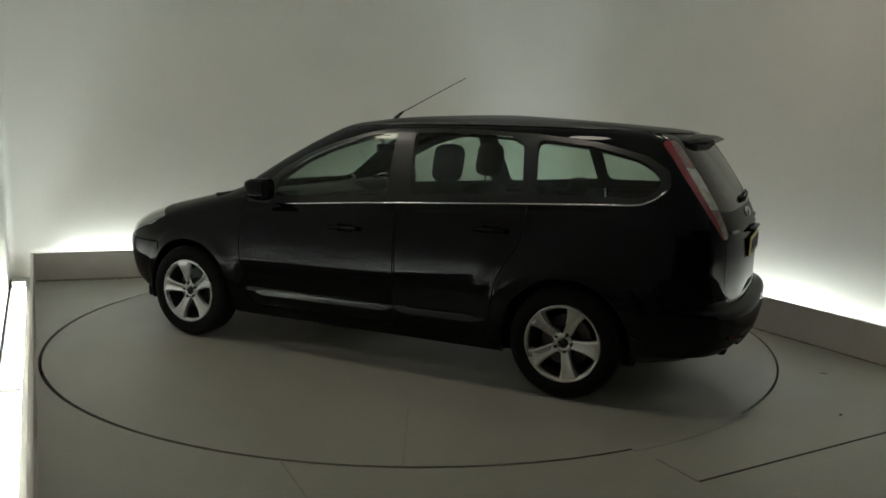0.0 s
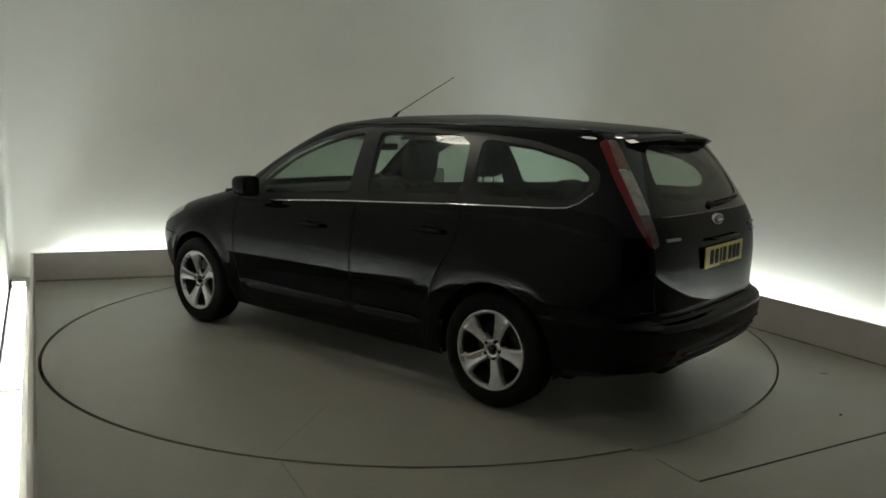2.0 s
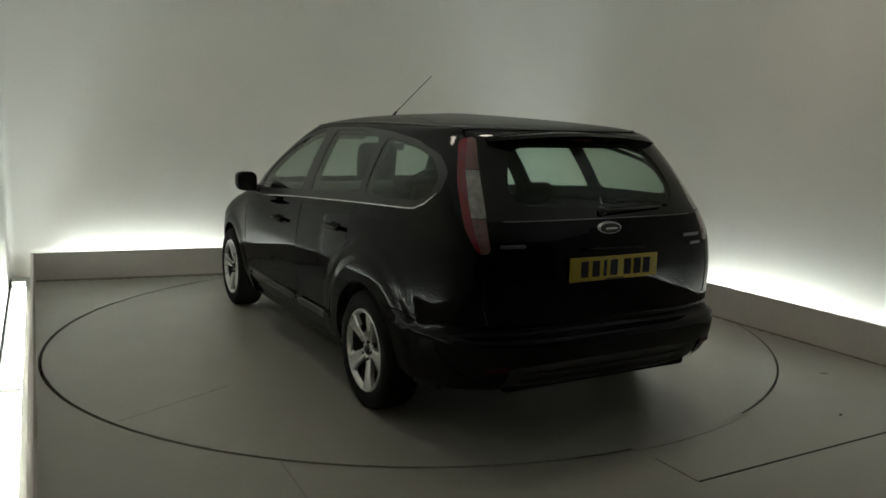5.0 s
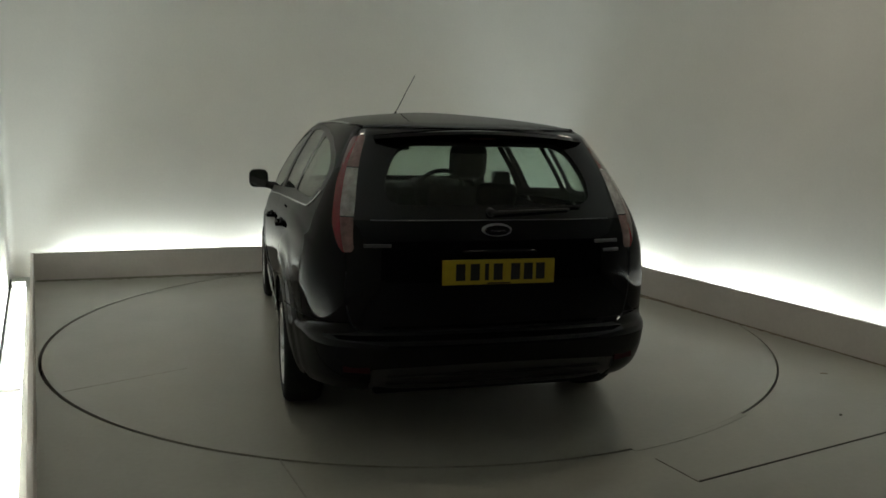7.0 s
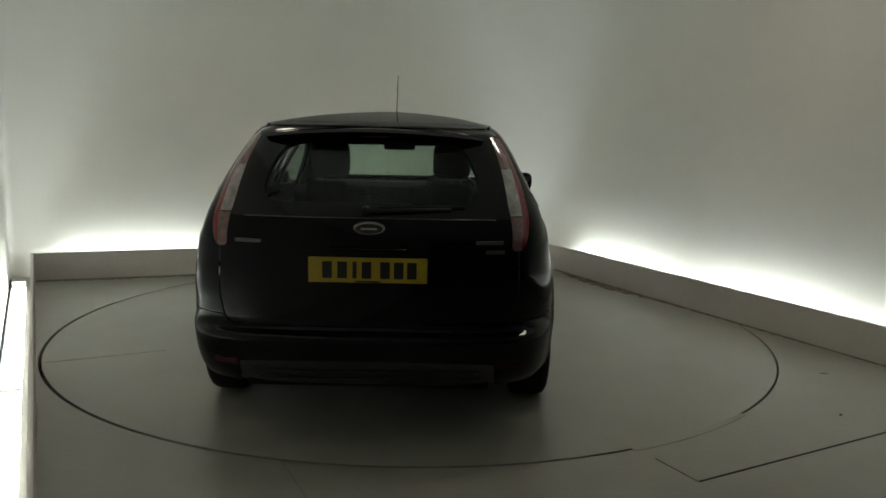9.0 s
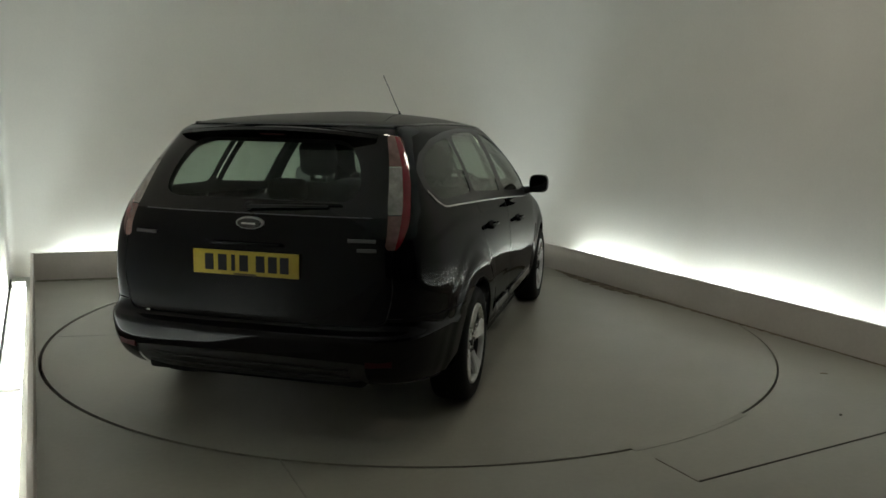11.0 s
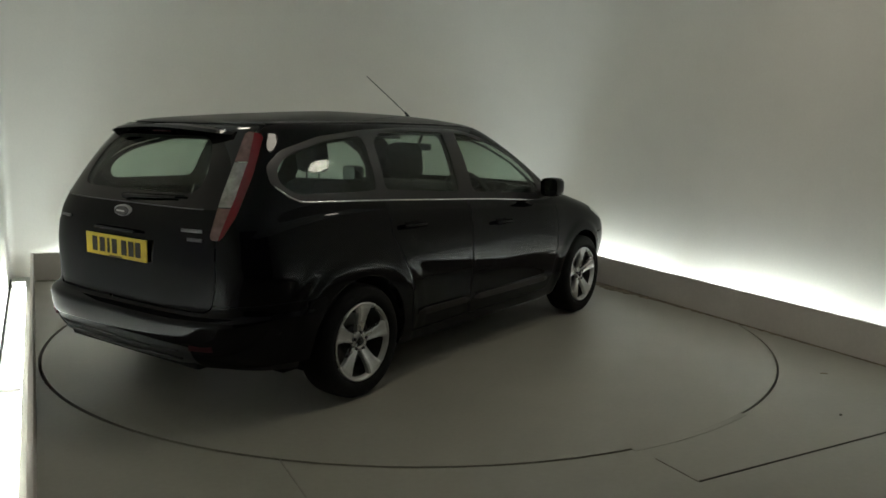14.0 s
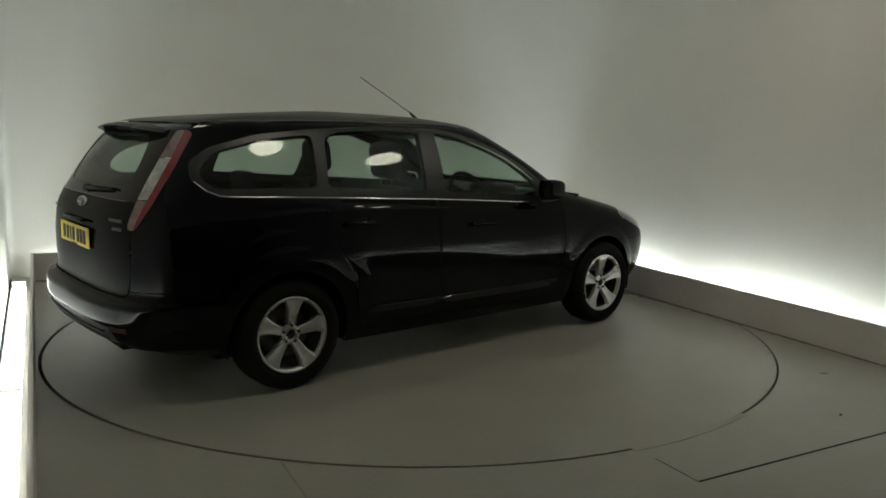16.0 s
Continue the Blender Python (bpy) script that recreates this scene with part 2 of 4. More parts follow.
def build_tubes():
    """Fluorescent battens that lie in the trough between upstand and wall."""
    mid = ring_offset(UP_T + 0.095)
    length = 1.5
    first = None
    for i in range(3):
        a, b = mid[i], mid[i + 1]
        d = (b - a).normalized()
        total = (b - a).length
        # each row stops a little short of the corners
        gap = (0.03, 0.16, 0.14)[i]
        start, count = ((total - 0.55 - 3 * (length + gap), 3), (0.16, 3), (0.72, 4))[i]
        for k in range(count):
            c = a + d * (start + (k + 0.5) * (length + gap))
            m = Matrix.Translation((c.x, c.y, 0)) @ Matrix.Rotation(math.atan2(d.y, d.x), 4, "Z")
            if first is None:
                first = box("batten_light", (-length / 2, -0.055, 0.0), (length / 2, 0.055, 0.036), M_WALL, bevel=0.004)
                bm = bmesh.new()
                h = length / 2 - 0.02
                ends = []
                for x in (-h, h):
                    ends.append([bm.verts.new((x, y, z)) for y, z in ((-0.040, 0.036), (-0.037, 0.058), (-0.025, 0.072), (0.0, 0.077), (0.025, 0.072), (0.037, 0.058), (0.040, 0.036))])
                for q in range(6):
                    bm.faces.new((ends[0][q], ends[0][q + 1], ends[1][q + 1], ends[1][q]))
                bm.faces.new(ends[0])
                bm.faces.new(ends[1])
                part("diffuser", bm, M_TUBE, first, "glowing white fluorescent diffuser")
                for s in (-1, 1):
                    box("end_cap", (s * (length / 2 - 0.02) - 0.012, -0.052, 0.036), (s * (length / 2 - 0.02) + 0.012, 0.052, 0.085), M_WALL, first, 0.003)
                tagged(first, "white fluorescent batten lying in the wall trough", "light", "trough lights")
                first.matrix_basis = m
            else:
                copy_thing(first, m)


def build_ceiling_lamp(x, y):
    bm = bmesh.new()
    lathe(bm, [(0.001, -0.03), (0.215, -0.03), (0.225, -0.045), (0.225, 0.0), (0.001, 0.0)], 40, Matrix.Rotation(math.pi / 2, 4, "X"))
    ob = part("ceiling_lamp", bm, M_WALL, smooth=False)
    bm = bmesh.new()
    lathe(bm, [(0.001, -0.06), (0.08, -0.057), (0.135, -0.05), (0.18, -0.041), (0.20, -0.034)], 40, Matrix.Rotation(math.pi / 2, 4, "X"))
    part("diffuser", bm, M_LAMP, ob, "glowing white round diffuser", smooth=True)
    ob.matrix_basis = Matrix.Translation((x, y, CEIL))
    tagged(ob, "round white dome lamp on the studio ceiling", "lamp", "ceiling lamps")
    return ob


build_room()
build_tubes()
for lamp_x, lamp_y in ((-1.27, -0.76), (1.76, -0.91), (0.43, -1.51)):
    build_ceiling_lamp(lamp_x, lamp_y)


def floor_strip(name, a, b, w, mat, label):
    a, b = Vector((*a, 0)), Vector((*b, 0))
    d = (b - a).normalized()
    s = Vector((-d.y, d.x, 0)) * w / 2
    bm = bmesh.new()
    prism(bm, [plan(a - s), plan(b - s), plan(b + s), plan(a + s)], -0.01, 0.003)
    return structure(part(name, bm, mat), label, "floor joint")


floor_strip("floor_joint", (1.200, -2.595), (4.828, -0.780), 0.009, M_SEAM, "narrow dark joint across the painted floor")
floor_strip("floor_joint", (1.200, -2.595), (1.087, -2.364), 0.007, M_SEAM_FAINT, "faint filled joint beside the turntable")
floor_strip("floor_joint", (-0.580, -2.408), (0.896, -5.586), 0.006, M_SEAM_FAINT, "faint filled joint beside the turntable")



def gap_cover(a0, a1):
    """A thin painted cover over a stretch of the gap round the table."""
    bm = bmesh.new()
    n = 16
    arc = [radians(a0 + (a1 - a0) * i / n) for i in range(n + 1)]
    prism(bm, [((TABLE_R - 0.012) * math.cos(a), (TABLE_R - 0.012) * math.sin(a)) for a in arc] + [((TABLE_R + 0.02) * math.cos(a), (TABLE_R + 0.02) * math.sin(a)) for a in arc[::-1]], -0.004, 0.0015)
    structure(part("gap_cover", bm, M_FLOOR), "thin painted cover over the turntable's gap", "floor joint")


gap_cover(-66, -46)
p0, p1 = FRONT_L - V * (TROUGH - 0.008), CORNER_L - V * (TROUGH - 0.008) - U * 0.1
floor_strip("wall_gap", (p0.x, p0.y), (p1.x, p1.y), 0.014, M_PIT, "dark gap at the foot of the wall")
floor_strip("floor_scuff", (2.493, -1.068), (2.530, -1.078), 0.012, M_DIRT, "small dark scuff on the painted floor")
# dirt along the right upstand's foot, painted shade along the back one's, and a bolt head in the floor
def dirt_shade_band(origin, along, inward, t0, t1, widths, mat, seed, label):
    """A ragged band on the floor at the foot of an upstand: dirt, or shade put into colour."""
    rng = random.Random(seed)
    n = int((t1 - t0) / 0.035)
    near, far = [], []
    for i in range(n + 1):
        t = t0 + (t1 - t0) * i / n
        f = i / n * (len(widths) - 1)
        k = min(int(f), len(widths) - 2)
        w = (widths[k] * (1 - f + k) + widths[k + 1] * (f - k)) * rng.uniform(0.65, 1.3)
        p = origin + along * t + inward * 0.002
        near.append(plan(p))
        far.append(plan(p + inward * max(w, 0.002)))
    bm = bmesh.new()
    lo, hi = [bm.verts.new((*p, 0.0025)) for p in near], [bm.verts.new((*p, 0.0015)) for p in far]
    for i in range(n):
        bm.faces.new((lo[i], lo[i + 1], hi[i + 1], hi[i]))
    structure(part("floor_dirt_shade", bm, mat), label, "dirt")


dirt_shade_band(CORNER_R, U, -V, 0.55, 2.3, (0.02, 0.11, 0.15, 0.10, 0.05), M_DIRT, 3, "brown dirt along the foot of the upstand")
dirt_shade_band(CORNER_R, U, -V, 2.3, 6.5, (0.05, 0.030, 0.034, 0.026), M_DIRT, 5, "brown dirt along the foot of the upstand")
# shade where the back upstand meets the floor, painted as an olive strip
d = (CORNER_R - CORNER_L).normalized()
dirt_shade_band(CORNER_L, d, Vector((d.y, -d.x, 0)), 0.02, 4.8, (0.09, 0.12, 0.10, 0.11), M_FOOT_SHADE, 7, "olive grey shade painted along the foot of the back upstand")
for x, y in ((2.235, -1.789),):
    bm = bmesh.new()
    bmesh.ops.create_cone(bm, cap_ends=True, segments=12, radius1=0.008, radius2=0.007, depth=0.006)
    structure(part("floor_bolt", bm, M_SEAM), "small dark bolt head in the floor", "bolt").location = (x, y, 0.002)


def build_turntable():
    bm = bmesh.new()
    n = 144
    r = TABLE_R - 0.0145
    prism(bm, [(r * math.cos(2 * math.pi * i / n), r * math.sin(2 * math.pi * i / n)) for i in range(n)], -0.05, 0.0)
    ob = part("turntable", bm, M_TABLE)
    tagged(ob, "round grey painted turntable set flush in the floor", "turntable")
    a = radians(-91.0 - TURN[0][1])
    m = Matrix.Rotation(a, 4, "Z")
    box("plate_joint", (1.75, -0.003, -0.004), (r - 0.02, 0.0025, 0.0012), M_SEAM_FAINT, ob, m=m, label="faint straight joint in the table top")
    return ob


turntable = build_turntable()


# ---- the car: an estate, built as a loft of level plan curves; x forward, y to its left ----
Z_T = [0.20, 0.26, 0.35, 0.45, 0.505, 0.53, 0.55, 0.58, 0.70, 0.78, 0.85, 0.90, 0.95, 1.00, 1.05, 1.10, 1.20, 1.30, 1.38, 1.42, 1.446, 1.463, 1.479, 1.496, 1.512, 1.522, 1.529]
XF_T = [2.06, 2.16, 2.22, 2.24, 2.24, 2.24, 2.24, 2.235, 2.18, 2.05, 1.84, 1.63, 1.41, 1.205, 1.095, 1.01, 0.845, 0.67, 0.515, 0.43, 0.37, 0.315, 0.22, 0.11, -0.06, -0.28, -0.50]
XR_T = [-1.98, -2.10, -2.205, -2.238, -2.238, -2.226, -2.185, -2.165, -2.165, -2.165, -2.16, -2.155, -2.145, -2.125, -2.10, -2.07, -2.01, -1.945, -1.885, -1.855, -1.80, -1.70, -1.52, -1.29, -1.03, -0.86, -0.72]
W_T = [0.815, 0.838, 0.866, 0.879, 0.885, 0.887, 0.888, 0.890, 0.889, 0.882, 0.872, 0.863, 0.854, 0.840, 0.824, 0.802, 0.755, 0.699, 0.648, 0.617, 0.582, 0.54, 0.48, 0.40, 0.28, 0.17, 0.06]
PF_T = [(0.2, 9.0), (0.7, 10.5), (1.0, 10.0), (1.1, 12.0), (1.42, 10.0), (1.53, 5.0)]
PR_T = [(0.2, 15.0), (0.5, 18.0), (0.95, 22.0), (1.4, 24.0), (1.45, 16.0), (1.54, 6.0)]
TAPER_T = [(0.2, 0.130), (0.55, 0.130), (0.95, 0.116), (1.15, 0.108), (1.53, 0.108)]
XM = -0.7


def pchip(xs, ys):
    xs, ys = np.array(xs, float), np.array(ys, float)
    h, d = np.diff(xs), np.diff(ys) / np.diff(xs)
    m = np.zeros(len(xs))
    m[0], m[-1] = d[0], d[-1]
    for i in range(1, len(xs) - 1):
        if d[i - 1] * d[i] > 0:
            w1, w2 = 2 * h[i] + h[i - 1], h[i] + 2 * h[i - 1]
            m[i] = (w1 + w2) / (w1 / d[i - 1] + w2 / d[i])

    def f(x):
        x = np.clip(x, xs[0], xs[-1])
        i = np.clip(np.searchsorted(xs, x) - 1, 0, len(xs) - 2)
        t = (x - xs[i]) / h[i]
        return ((1 + 2 * t) * (1 - t) ** 2 * ys[i] + t * (1 - t) ** 2 * h[i] * m[i] + t * t * (3 - 2 * t) * ys[i + 1] + t * t * (t - 1) * h[i] * m[i + 1])
    return f


f_xf, f_xr, f_w = pchip(Z_T, XF_T), pchip(Z_T, XR_T), pchip(Z_T, W_T)
f_pf, f_pr, f_taper = pchip(*zip(*PF_T)), pchip(*zip(*PR_T)), pchip(*zip(*TAPER_T))
QF, QR = 2.6, 3.0
WHEELS_X, HUB_Z, TYRE_R, ARCH_R = 1.32, 0.308, 0.308, 0.362


def bulge(x, z):
    """Flared arches, the shoulder under the windows and the low ridge of the doors."""
    d = 0.0
    for wx, edge, high in ((-WHEELS_X, 0.475, 0.013), (WHEELS_X, 0.425, 0.013), (-WHEELS_X, 0.570, 0.006)):
        r = np.hypot(x - wx, z - HUB_Z)
        d = d + high / (1 + np.exp(np.clip((r - edge) / 0.011, -40, 40))) * (z > 0.2)
    shoulder = 0.912 - 0.052 * (x - 0.52) - 0.20 * np.maximum(-1.2 - x, 0) ** 2
    d = d + 0.009 / (1 + np.exp(np.clip((z - shoulder) / 0.0055, -40, 40))) / (1 + np.exp(np.clip((np.abs(x + 0.50) - 1.45) / 0.05, -40, 40)))
    d = d + 0.012 * np.exp(-((z - 0.375) / 0.011) ** 2) / (1 + np.exp(np.clip((np.abs(x + 0.02) - 0.82) / 0.02, -40, 40)))
    return d


def level(x, y, z):
    """Zero on the skin, negative inside. Arrays."""
    y = np.maximum(np.abs(y) - bulge(x, z), 0)
    w = f_w(z)
    front = x > XM
    e = np.where(front, (x - XM) / (f_xf(z) - XM), (x - XM) / (f_xr(z) - XM))
    p, q = np.where(front, f_pf(z), f_pr(z)), np.where(front, QF, QR)
    w = w * np.where(front, 1.0, 1 - f_taper(z) * np.minimum(np.abs(e), 1.05) ** 4)
    return np.abs(e) ** p + (y / w) ** q - 1


def skin_y(x, z):
    x, z = np.asarray(x, float), np.asarray(z, float)
    front = x > XM
    e = np.where(front, (x - XM) / (f_xf(z) - XM), (x - XM) / (f_xr(z) - XM))
    p, q = np.where(front, f_pf(z), f_pr(z)), np.where(front, QF, QR)
    return f_w(z) * np.where(front, 1.0, 1 - f_taper(z) * e ** 4) * np.maximum(1 - np.abs(e) ** p, 0) ** (1 / q) + bulge(x, z)


def skin_x(y, z, rear=True):
    y, z = np.abs(np.asarray(y, float)), np.asarray(z, float)
    end, p, q = (f_xr(z), f_pr(z), QR) if rear else (f_xf(z), f_pf(z), QF)
    e = np.ones_like(y + z)
    for _ in range(6 if rear else 1):
        w = f_w(z) * (1 - f_taper(z) * e ** 4 if rear else 1.0)
        e = np.maximum(1 - (y / w) ** q, 0) ** (1 / p)
    return XM + (end - XM) * e


def skin_normals(v):
    v = np.asarray(v, float)
    h = 1e-4
    g = np.stack([(level(*(v + h * np.eye(3)[i]).T) - level(*(v - h * np.eye(3)[i]).T)) for i in range(3)], 1)
    low = v[:, 2] < 0.2005
    g[low, 2] = 0
    n = np.linalg.norm(g, axis=1, keepdims=True)
    return g / np.maximum(n, 1e-12)


def outline(z):
    """Half the plan curve at a level, rear middle to front middle, evenly stepped between landmarks."""
    w = float(f_w(z))
    yy = np.linspace(0, 0.82 * w, 60)
    rear = np.stack([skin_x(yy, np.full(60, z)), yy], 1)
    yf = np.linspace(0.78 * w, 0, 60)
    front = np.stack([skin_x(yf, np.full(60, z), False), yf], 1)
    xs = np.linspace(rear[-1, 0], front[0, 0], 900)
    k = np.sin(np.linspace(-np.pi / 2, np.pi / 2, 900)) * 0.5 + 0.5
    xs = rear[-1, 0] + (front[0, 0] - rear[-1, 0]) * (0.5 * k + 0.5 * np.linspace(0, 1, 900))
    zz = np.full(900, z)
    fr = xs > XM
    e = np.where(fr, (xs - XM) / (f_xf(z) - XM), (xs - XM) / (f_xr(z) - XM))
    side = np.stack([xs, w * np.where(fr, 1.0, 1 - f_taper(z) * e ** 4) * np.maximum(1 - np.abs(e) ** np.where(fr, f_pf(z), f_pr(z)), 0) ** (1 / np.where(fr, QF, QR))], 1)

    def steps(line, n):
        s = np.concatenate([[0], np.cumsum(np.hypot(*np.diff(line, axis=0).T))])
        t = np.linspace(0, s[-1], n + 1)
        return np.stack([np.interp(t, s, line[:, 0]), np.interp(t, s, line[:, 1])], 1)
    line = np.concatenate([steps(rear, 22)[:-1], steps(side, 170)[:-1], steps(front, 22)])
    return np.stack([line[:, 0], line[:, 1] + bulge(line[:, 0], z) * (line[:, 1] > 0.3 * w), np.full(len(line), z)], 1)


LEVELS = [0.20 + 0.02 * i for i in range(16)] + [0.505, 0.515, 0.525, 0.535, 0.545, 0.555, 0.57, 0.59] + [0.61 + 0.02 * i for i in range(6)] + [0.725 + 0.0125 * i for i in range(24)] + \
    [1.025 + 0.0195 * i for i in range(21)] + [1.427, 1.4365, 1.446, 1.4545, 1.463, 1.471, 1.479, 1.4875, 1.496, 1.504, 1.512, 1.517, 1.522, 1.526, 1.529]


class Skin:
    """Faces of the half shell, cut along the outlines of panels, panes and lamps."""

    def __init__(self):
        rows = [outline(z) for z in LEVELS]
        n = len(rows[0])
        self.v = [tuple(p) for r in rows for p in r]
        self.faces = [((i * n + j, i * n + j + 1, (i + 1) * n + j + 1, (i + 1) * n + j), "shell") for i in range(len(rows) - 1) for j in range(n - 1)]
        last = (len(rows) - 1) * n
        for j in range(n // 2):
            a, b, c, d = last + j, last + j + 1, last + n - 2 - j, last + n - 1 - j
            if b < c:
                self.faces.append(((a, b, c, d), "shell"))

    def cut(self, field, tag, among=("shell",), gap=0.0):
        """Faces where the field is negative get the tag; a gap round the line is left open."""
        for value, mark in ((-gap, tag), (gap, None)) if gap else ((0.0, tag),):
            v = np.array(self.v)
            f = field(v) - value
            made, out = {}, []
            for loop, name in self.faces:
                if name not in among:
                    out.append((loop, name))
                    continue
                s = [f[i] < 0 for i in loop]
                if not any(s):
                    out.append((loop, name))
                elif all(s):
                    out.append((loop, mark if mark else "drop"))
                else:
                    a, b = [], []
                    for k, i in enumerate(loop):
                        j = loop[(k + 1) % len(loop)]
                        (a if f[i] < 0 else b).append(i)
                        if (f[i] < 0) != (f[j] < 0):
                            key = (min(i, j), max(i, j))
                            if key not in made:
                                t = f[i] / (f[i] - f[j])
                                p = np.array(self.v[i]) * (1 - t) + np.array(self.v[j]) * t
                                made[key] = len(self.v)
                                self.v.append(tuple(p))
                            a.append(made[key])
                            b.append(made[key])
                    if len(a) > 2:
                        out.append((tuple(a), mark if mark else "drop"))
                    if len(b) > 2:
                        out.append((tuple(b), name))
            self.faces = out

    def piece(self, tag, sides, mat, name, parent, label="", inset=0.0, thick=0.0):
        """sides: 1 left, -1 right, 0 both halves in one mesh. inset moves it inwards; thick adds an inner face."""
        used = {}
        faces = []
        for loop, t in self.faces:
            if t == tag:
                faces.append(tuple(used.setdefault(i, len(used)) for i in loop))
        v = np.array([self.v[i] for i in used])
        if not len(v):
            raise ValueError('empty ' + tag)
        nv = skin_normals(v)
        v = v - nv * inset
        V_, N_, F_ = [], [], []
        edges = {}
        for loop in faces:
            for i, j in zip(loop, loop[1:] + loop[:1]):
                edges[(i, j)] = loop
        rim = [(i, j) for i, j in edges if (j, i) not in edges and not (abs(v[i][1]) < 1e-6 and abs(v[j][1]) < 1e-6)]
        spot = {}

        def put(q, n, side):
            key = (round(q[0], 6), round(q[1], 6), round(q[2], 6), side)
            if key not in spot or abs(q[1]) > 1e-6:
                spot[key] = len(V_)
                V_.append(q)
                N_.append(n)
            return spot[key]
        for s in ((1, -1) if sides == 0 else (sides,)):
            flip = np.array([1, s, 1])
            at = [put(q * flip, n * flip, 0) for q, n in zip(v, nv)]
            F_ += [tuple(at[i] for i in (loop if s < 0 else loop[::-1])) for loop in faces]
            if thick:
                at2 = [put((q - n * thick) * flip, -n * flip, 1) for q, n in zip(v, nv)]
                F_ += [tuple(at2[i] for i in (loop[::-1] if s < 0 else loop)) for loop in faces]
                F_ += [(at[i], at2[i], at2[j], at[j]) if s < 0 else (at[j], at2[j], at2[i], at[i]) for i, j in rim]
        F_ = [f for f in F_ if len(set(f)) == len(f)]
        ob = mesh_object(name, V_, F_, mat, True, N_)
        ob.parent = parent
        if label:
            ob["label"] = label
        return ob


def inside(poly, u, w):
    """Signed distance to a polygon: negative inside."""
    poly = np.array(poly, float)
    a, b = poly, np.roll(poly, -1, 0)
    d2 = np.full(len(u), 1e9)
    ins = np.zeros(len(u), bool)
    for (ax, ay), (bx, by) in zip(a, b):
        ex, ey = bx - ax, by - ay
        t = np.clip(((u - ax) * ex + (w - ay) * ey) / (ex * ex + ey * ey), 0, 1)
        d2 = np.minimum(d2, (u - ax - t * ex) ** 2 + (w - ay - t * ey) ** 2)
        c = (ay > w) != (by > w)
        with np.errstate(divide="ignore", invalid="ignore"):
            ins ^= c & (u < (bx - ax) * (w - ay) / (by - ay if by != ay else 1e-12) + ax)
    d = np.sqrt(d2)
    return np.where(ins, -d, d)


def soft_poly(poly, r, n=4):
    """A polygon with rounded corners."""
    out = []
    m = len(poly)
    for i in range(m):
        p, a, b = Vector(poly[i]), Vector(poly[i - 1]), Vector(poly[(i + 1) % m])
        k1, k2 = min(r, 0.45 * (a - p).length), min(r, 0.45 * (b - p).length)
        p1, p2 = p + (a - p).normalized() * k1, p + (b - p).normalized() * k2
        for j in range(n + 1):
            t = j / n
            q = p1 * (1 - t) ** 2 + p * 2 * t * (1 - t) + p2 * t * t
            out.append((q.x, q.y))
    return out


FRONT_WINDOW = soft_poly([(0.672, 0.988), (0.605, 1.112), (0.44, 1.235), (0.25, 1.318), (0.06, 1.378), (-0.10, 1.410), (-0.150, 1.412), (-0.195, 1.045)], 0.03)
REAR_WINDOW = soft_poly([(-0.275, 1.415), (-0.60, 1.420), (-0.90, 1.404), (-0.985, 1.36), (-1.035, 1.10), (-0.345, 1.052)], 0.03)
QUARTER_WINDOW = soft_poly([(-1.055, 1.392), (-1.38, 1.360), (-1.64, 1.300), (-1.745, 1.235), (-1.765, 1.165), (-1.69, 1.105), (-1.105, 1.098)], 0.05)
SURROUND = soft_poly([(0.86, 0.95), (0.60, 1.175), (0.43, 1.275), (0.24, 1.350), (0.05, 1.405), (-0.12, 1.432), (-0.60, 1.440), (-1.05, 1.420), (-1.40, 1.385), (-1.68, 1.318), (-1.80, 1.245), (-1.815, 1.155), (-1.70, 1.074), (-0.955, 1.042), (-0.25, 1.006), (0.695, 0.942)], 0.03)
FRONT_DOOR = soft_poly([(0.80, 0.27), (0.87, 0.60), (0.86, 0.955), (0.82, 1.06), (-0.272, 1.06), (-0.272, 0.27)], 0.05)
REAR_DOOR = soft_poly([(-0.285, 0.27), (-0.285, 1.09), (-1.075, 1.10), (-1.065, 0.85), (-0.925, 0.62), (-0.88, 0.27)], 0.05)
GLASS_REAR = soft_poly([(-0.40, 1.378), (0.40, 1.378), (0.485, 1.22), (0.48, 1.105), (-0.48, 1.105), (-0.485, 1.22)], 0.09)
GATE_BLACK = soft_poly([(-0.70, 1.43), (0.70, 1.43), (0.70, 1.043), (-0.70, 1.043)], 0.01)
GATE = soft_poly([(-0.56, 1.44), (0.56, 1.44), (0.60, 1.30), (0.665, 0.95), (0.672, 0.70), (0.64, 0.565), (-0.64, 0.565), (-0.672, 0.70), (-0.665, 0.95), (-0.60, 1.30)], 0.04)
SCREEN = soft_poly([(-0.66, 1.035), (0.66, 1.035), (0.565, 1.22), (0.48, 1.40), (-0.48, 1.40), (-0.565, 1.22)], 0.08)
TAIL_LIGHT = soft_poly([(-0.886, 1.408), (-0.800, 1.395), (-0.845, 1.20), (-0.913, 1.02), (-0.985, 0.905), (-1.040, 0.908), (-0.988, 1.10), (-0.930, 1.27)], 0.022)
LAMP_RED = [(-0.838, 1.45), (-0.70, 1.45), (-0.70, 0.86), (-1.015, 0.86), (-0.978, 0.96), (-0.922, 1.10), (-0.868, 1.27)]
HEADLAMP = soft_poly([(1.55, 0.80), (1.75, 0.72), (2.05, 0.62), (2.2, 0.66), (2.05, 0.76), (1.72, 0.86)], 0.04)


def side_field(poly):
    return lambda v: np.where(v[:, 1] > 0.25, inside(poly, v[:, 0], v[:, 2]), 1.0)


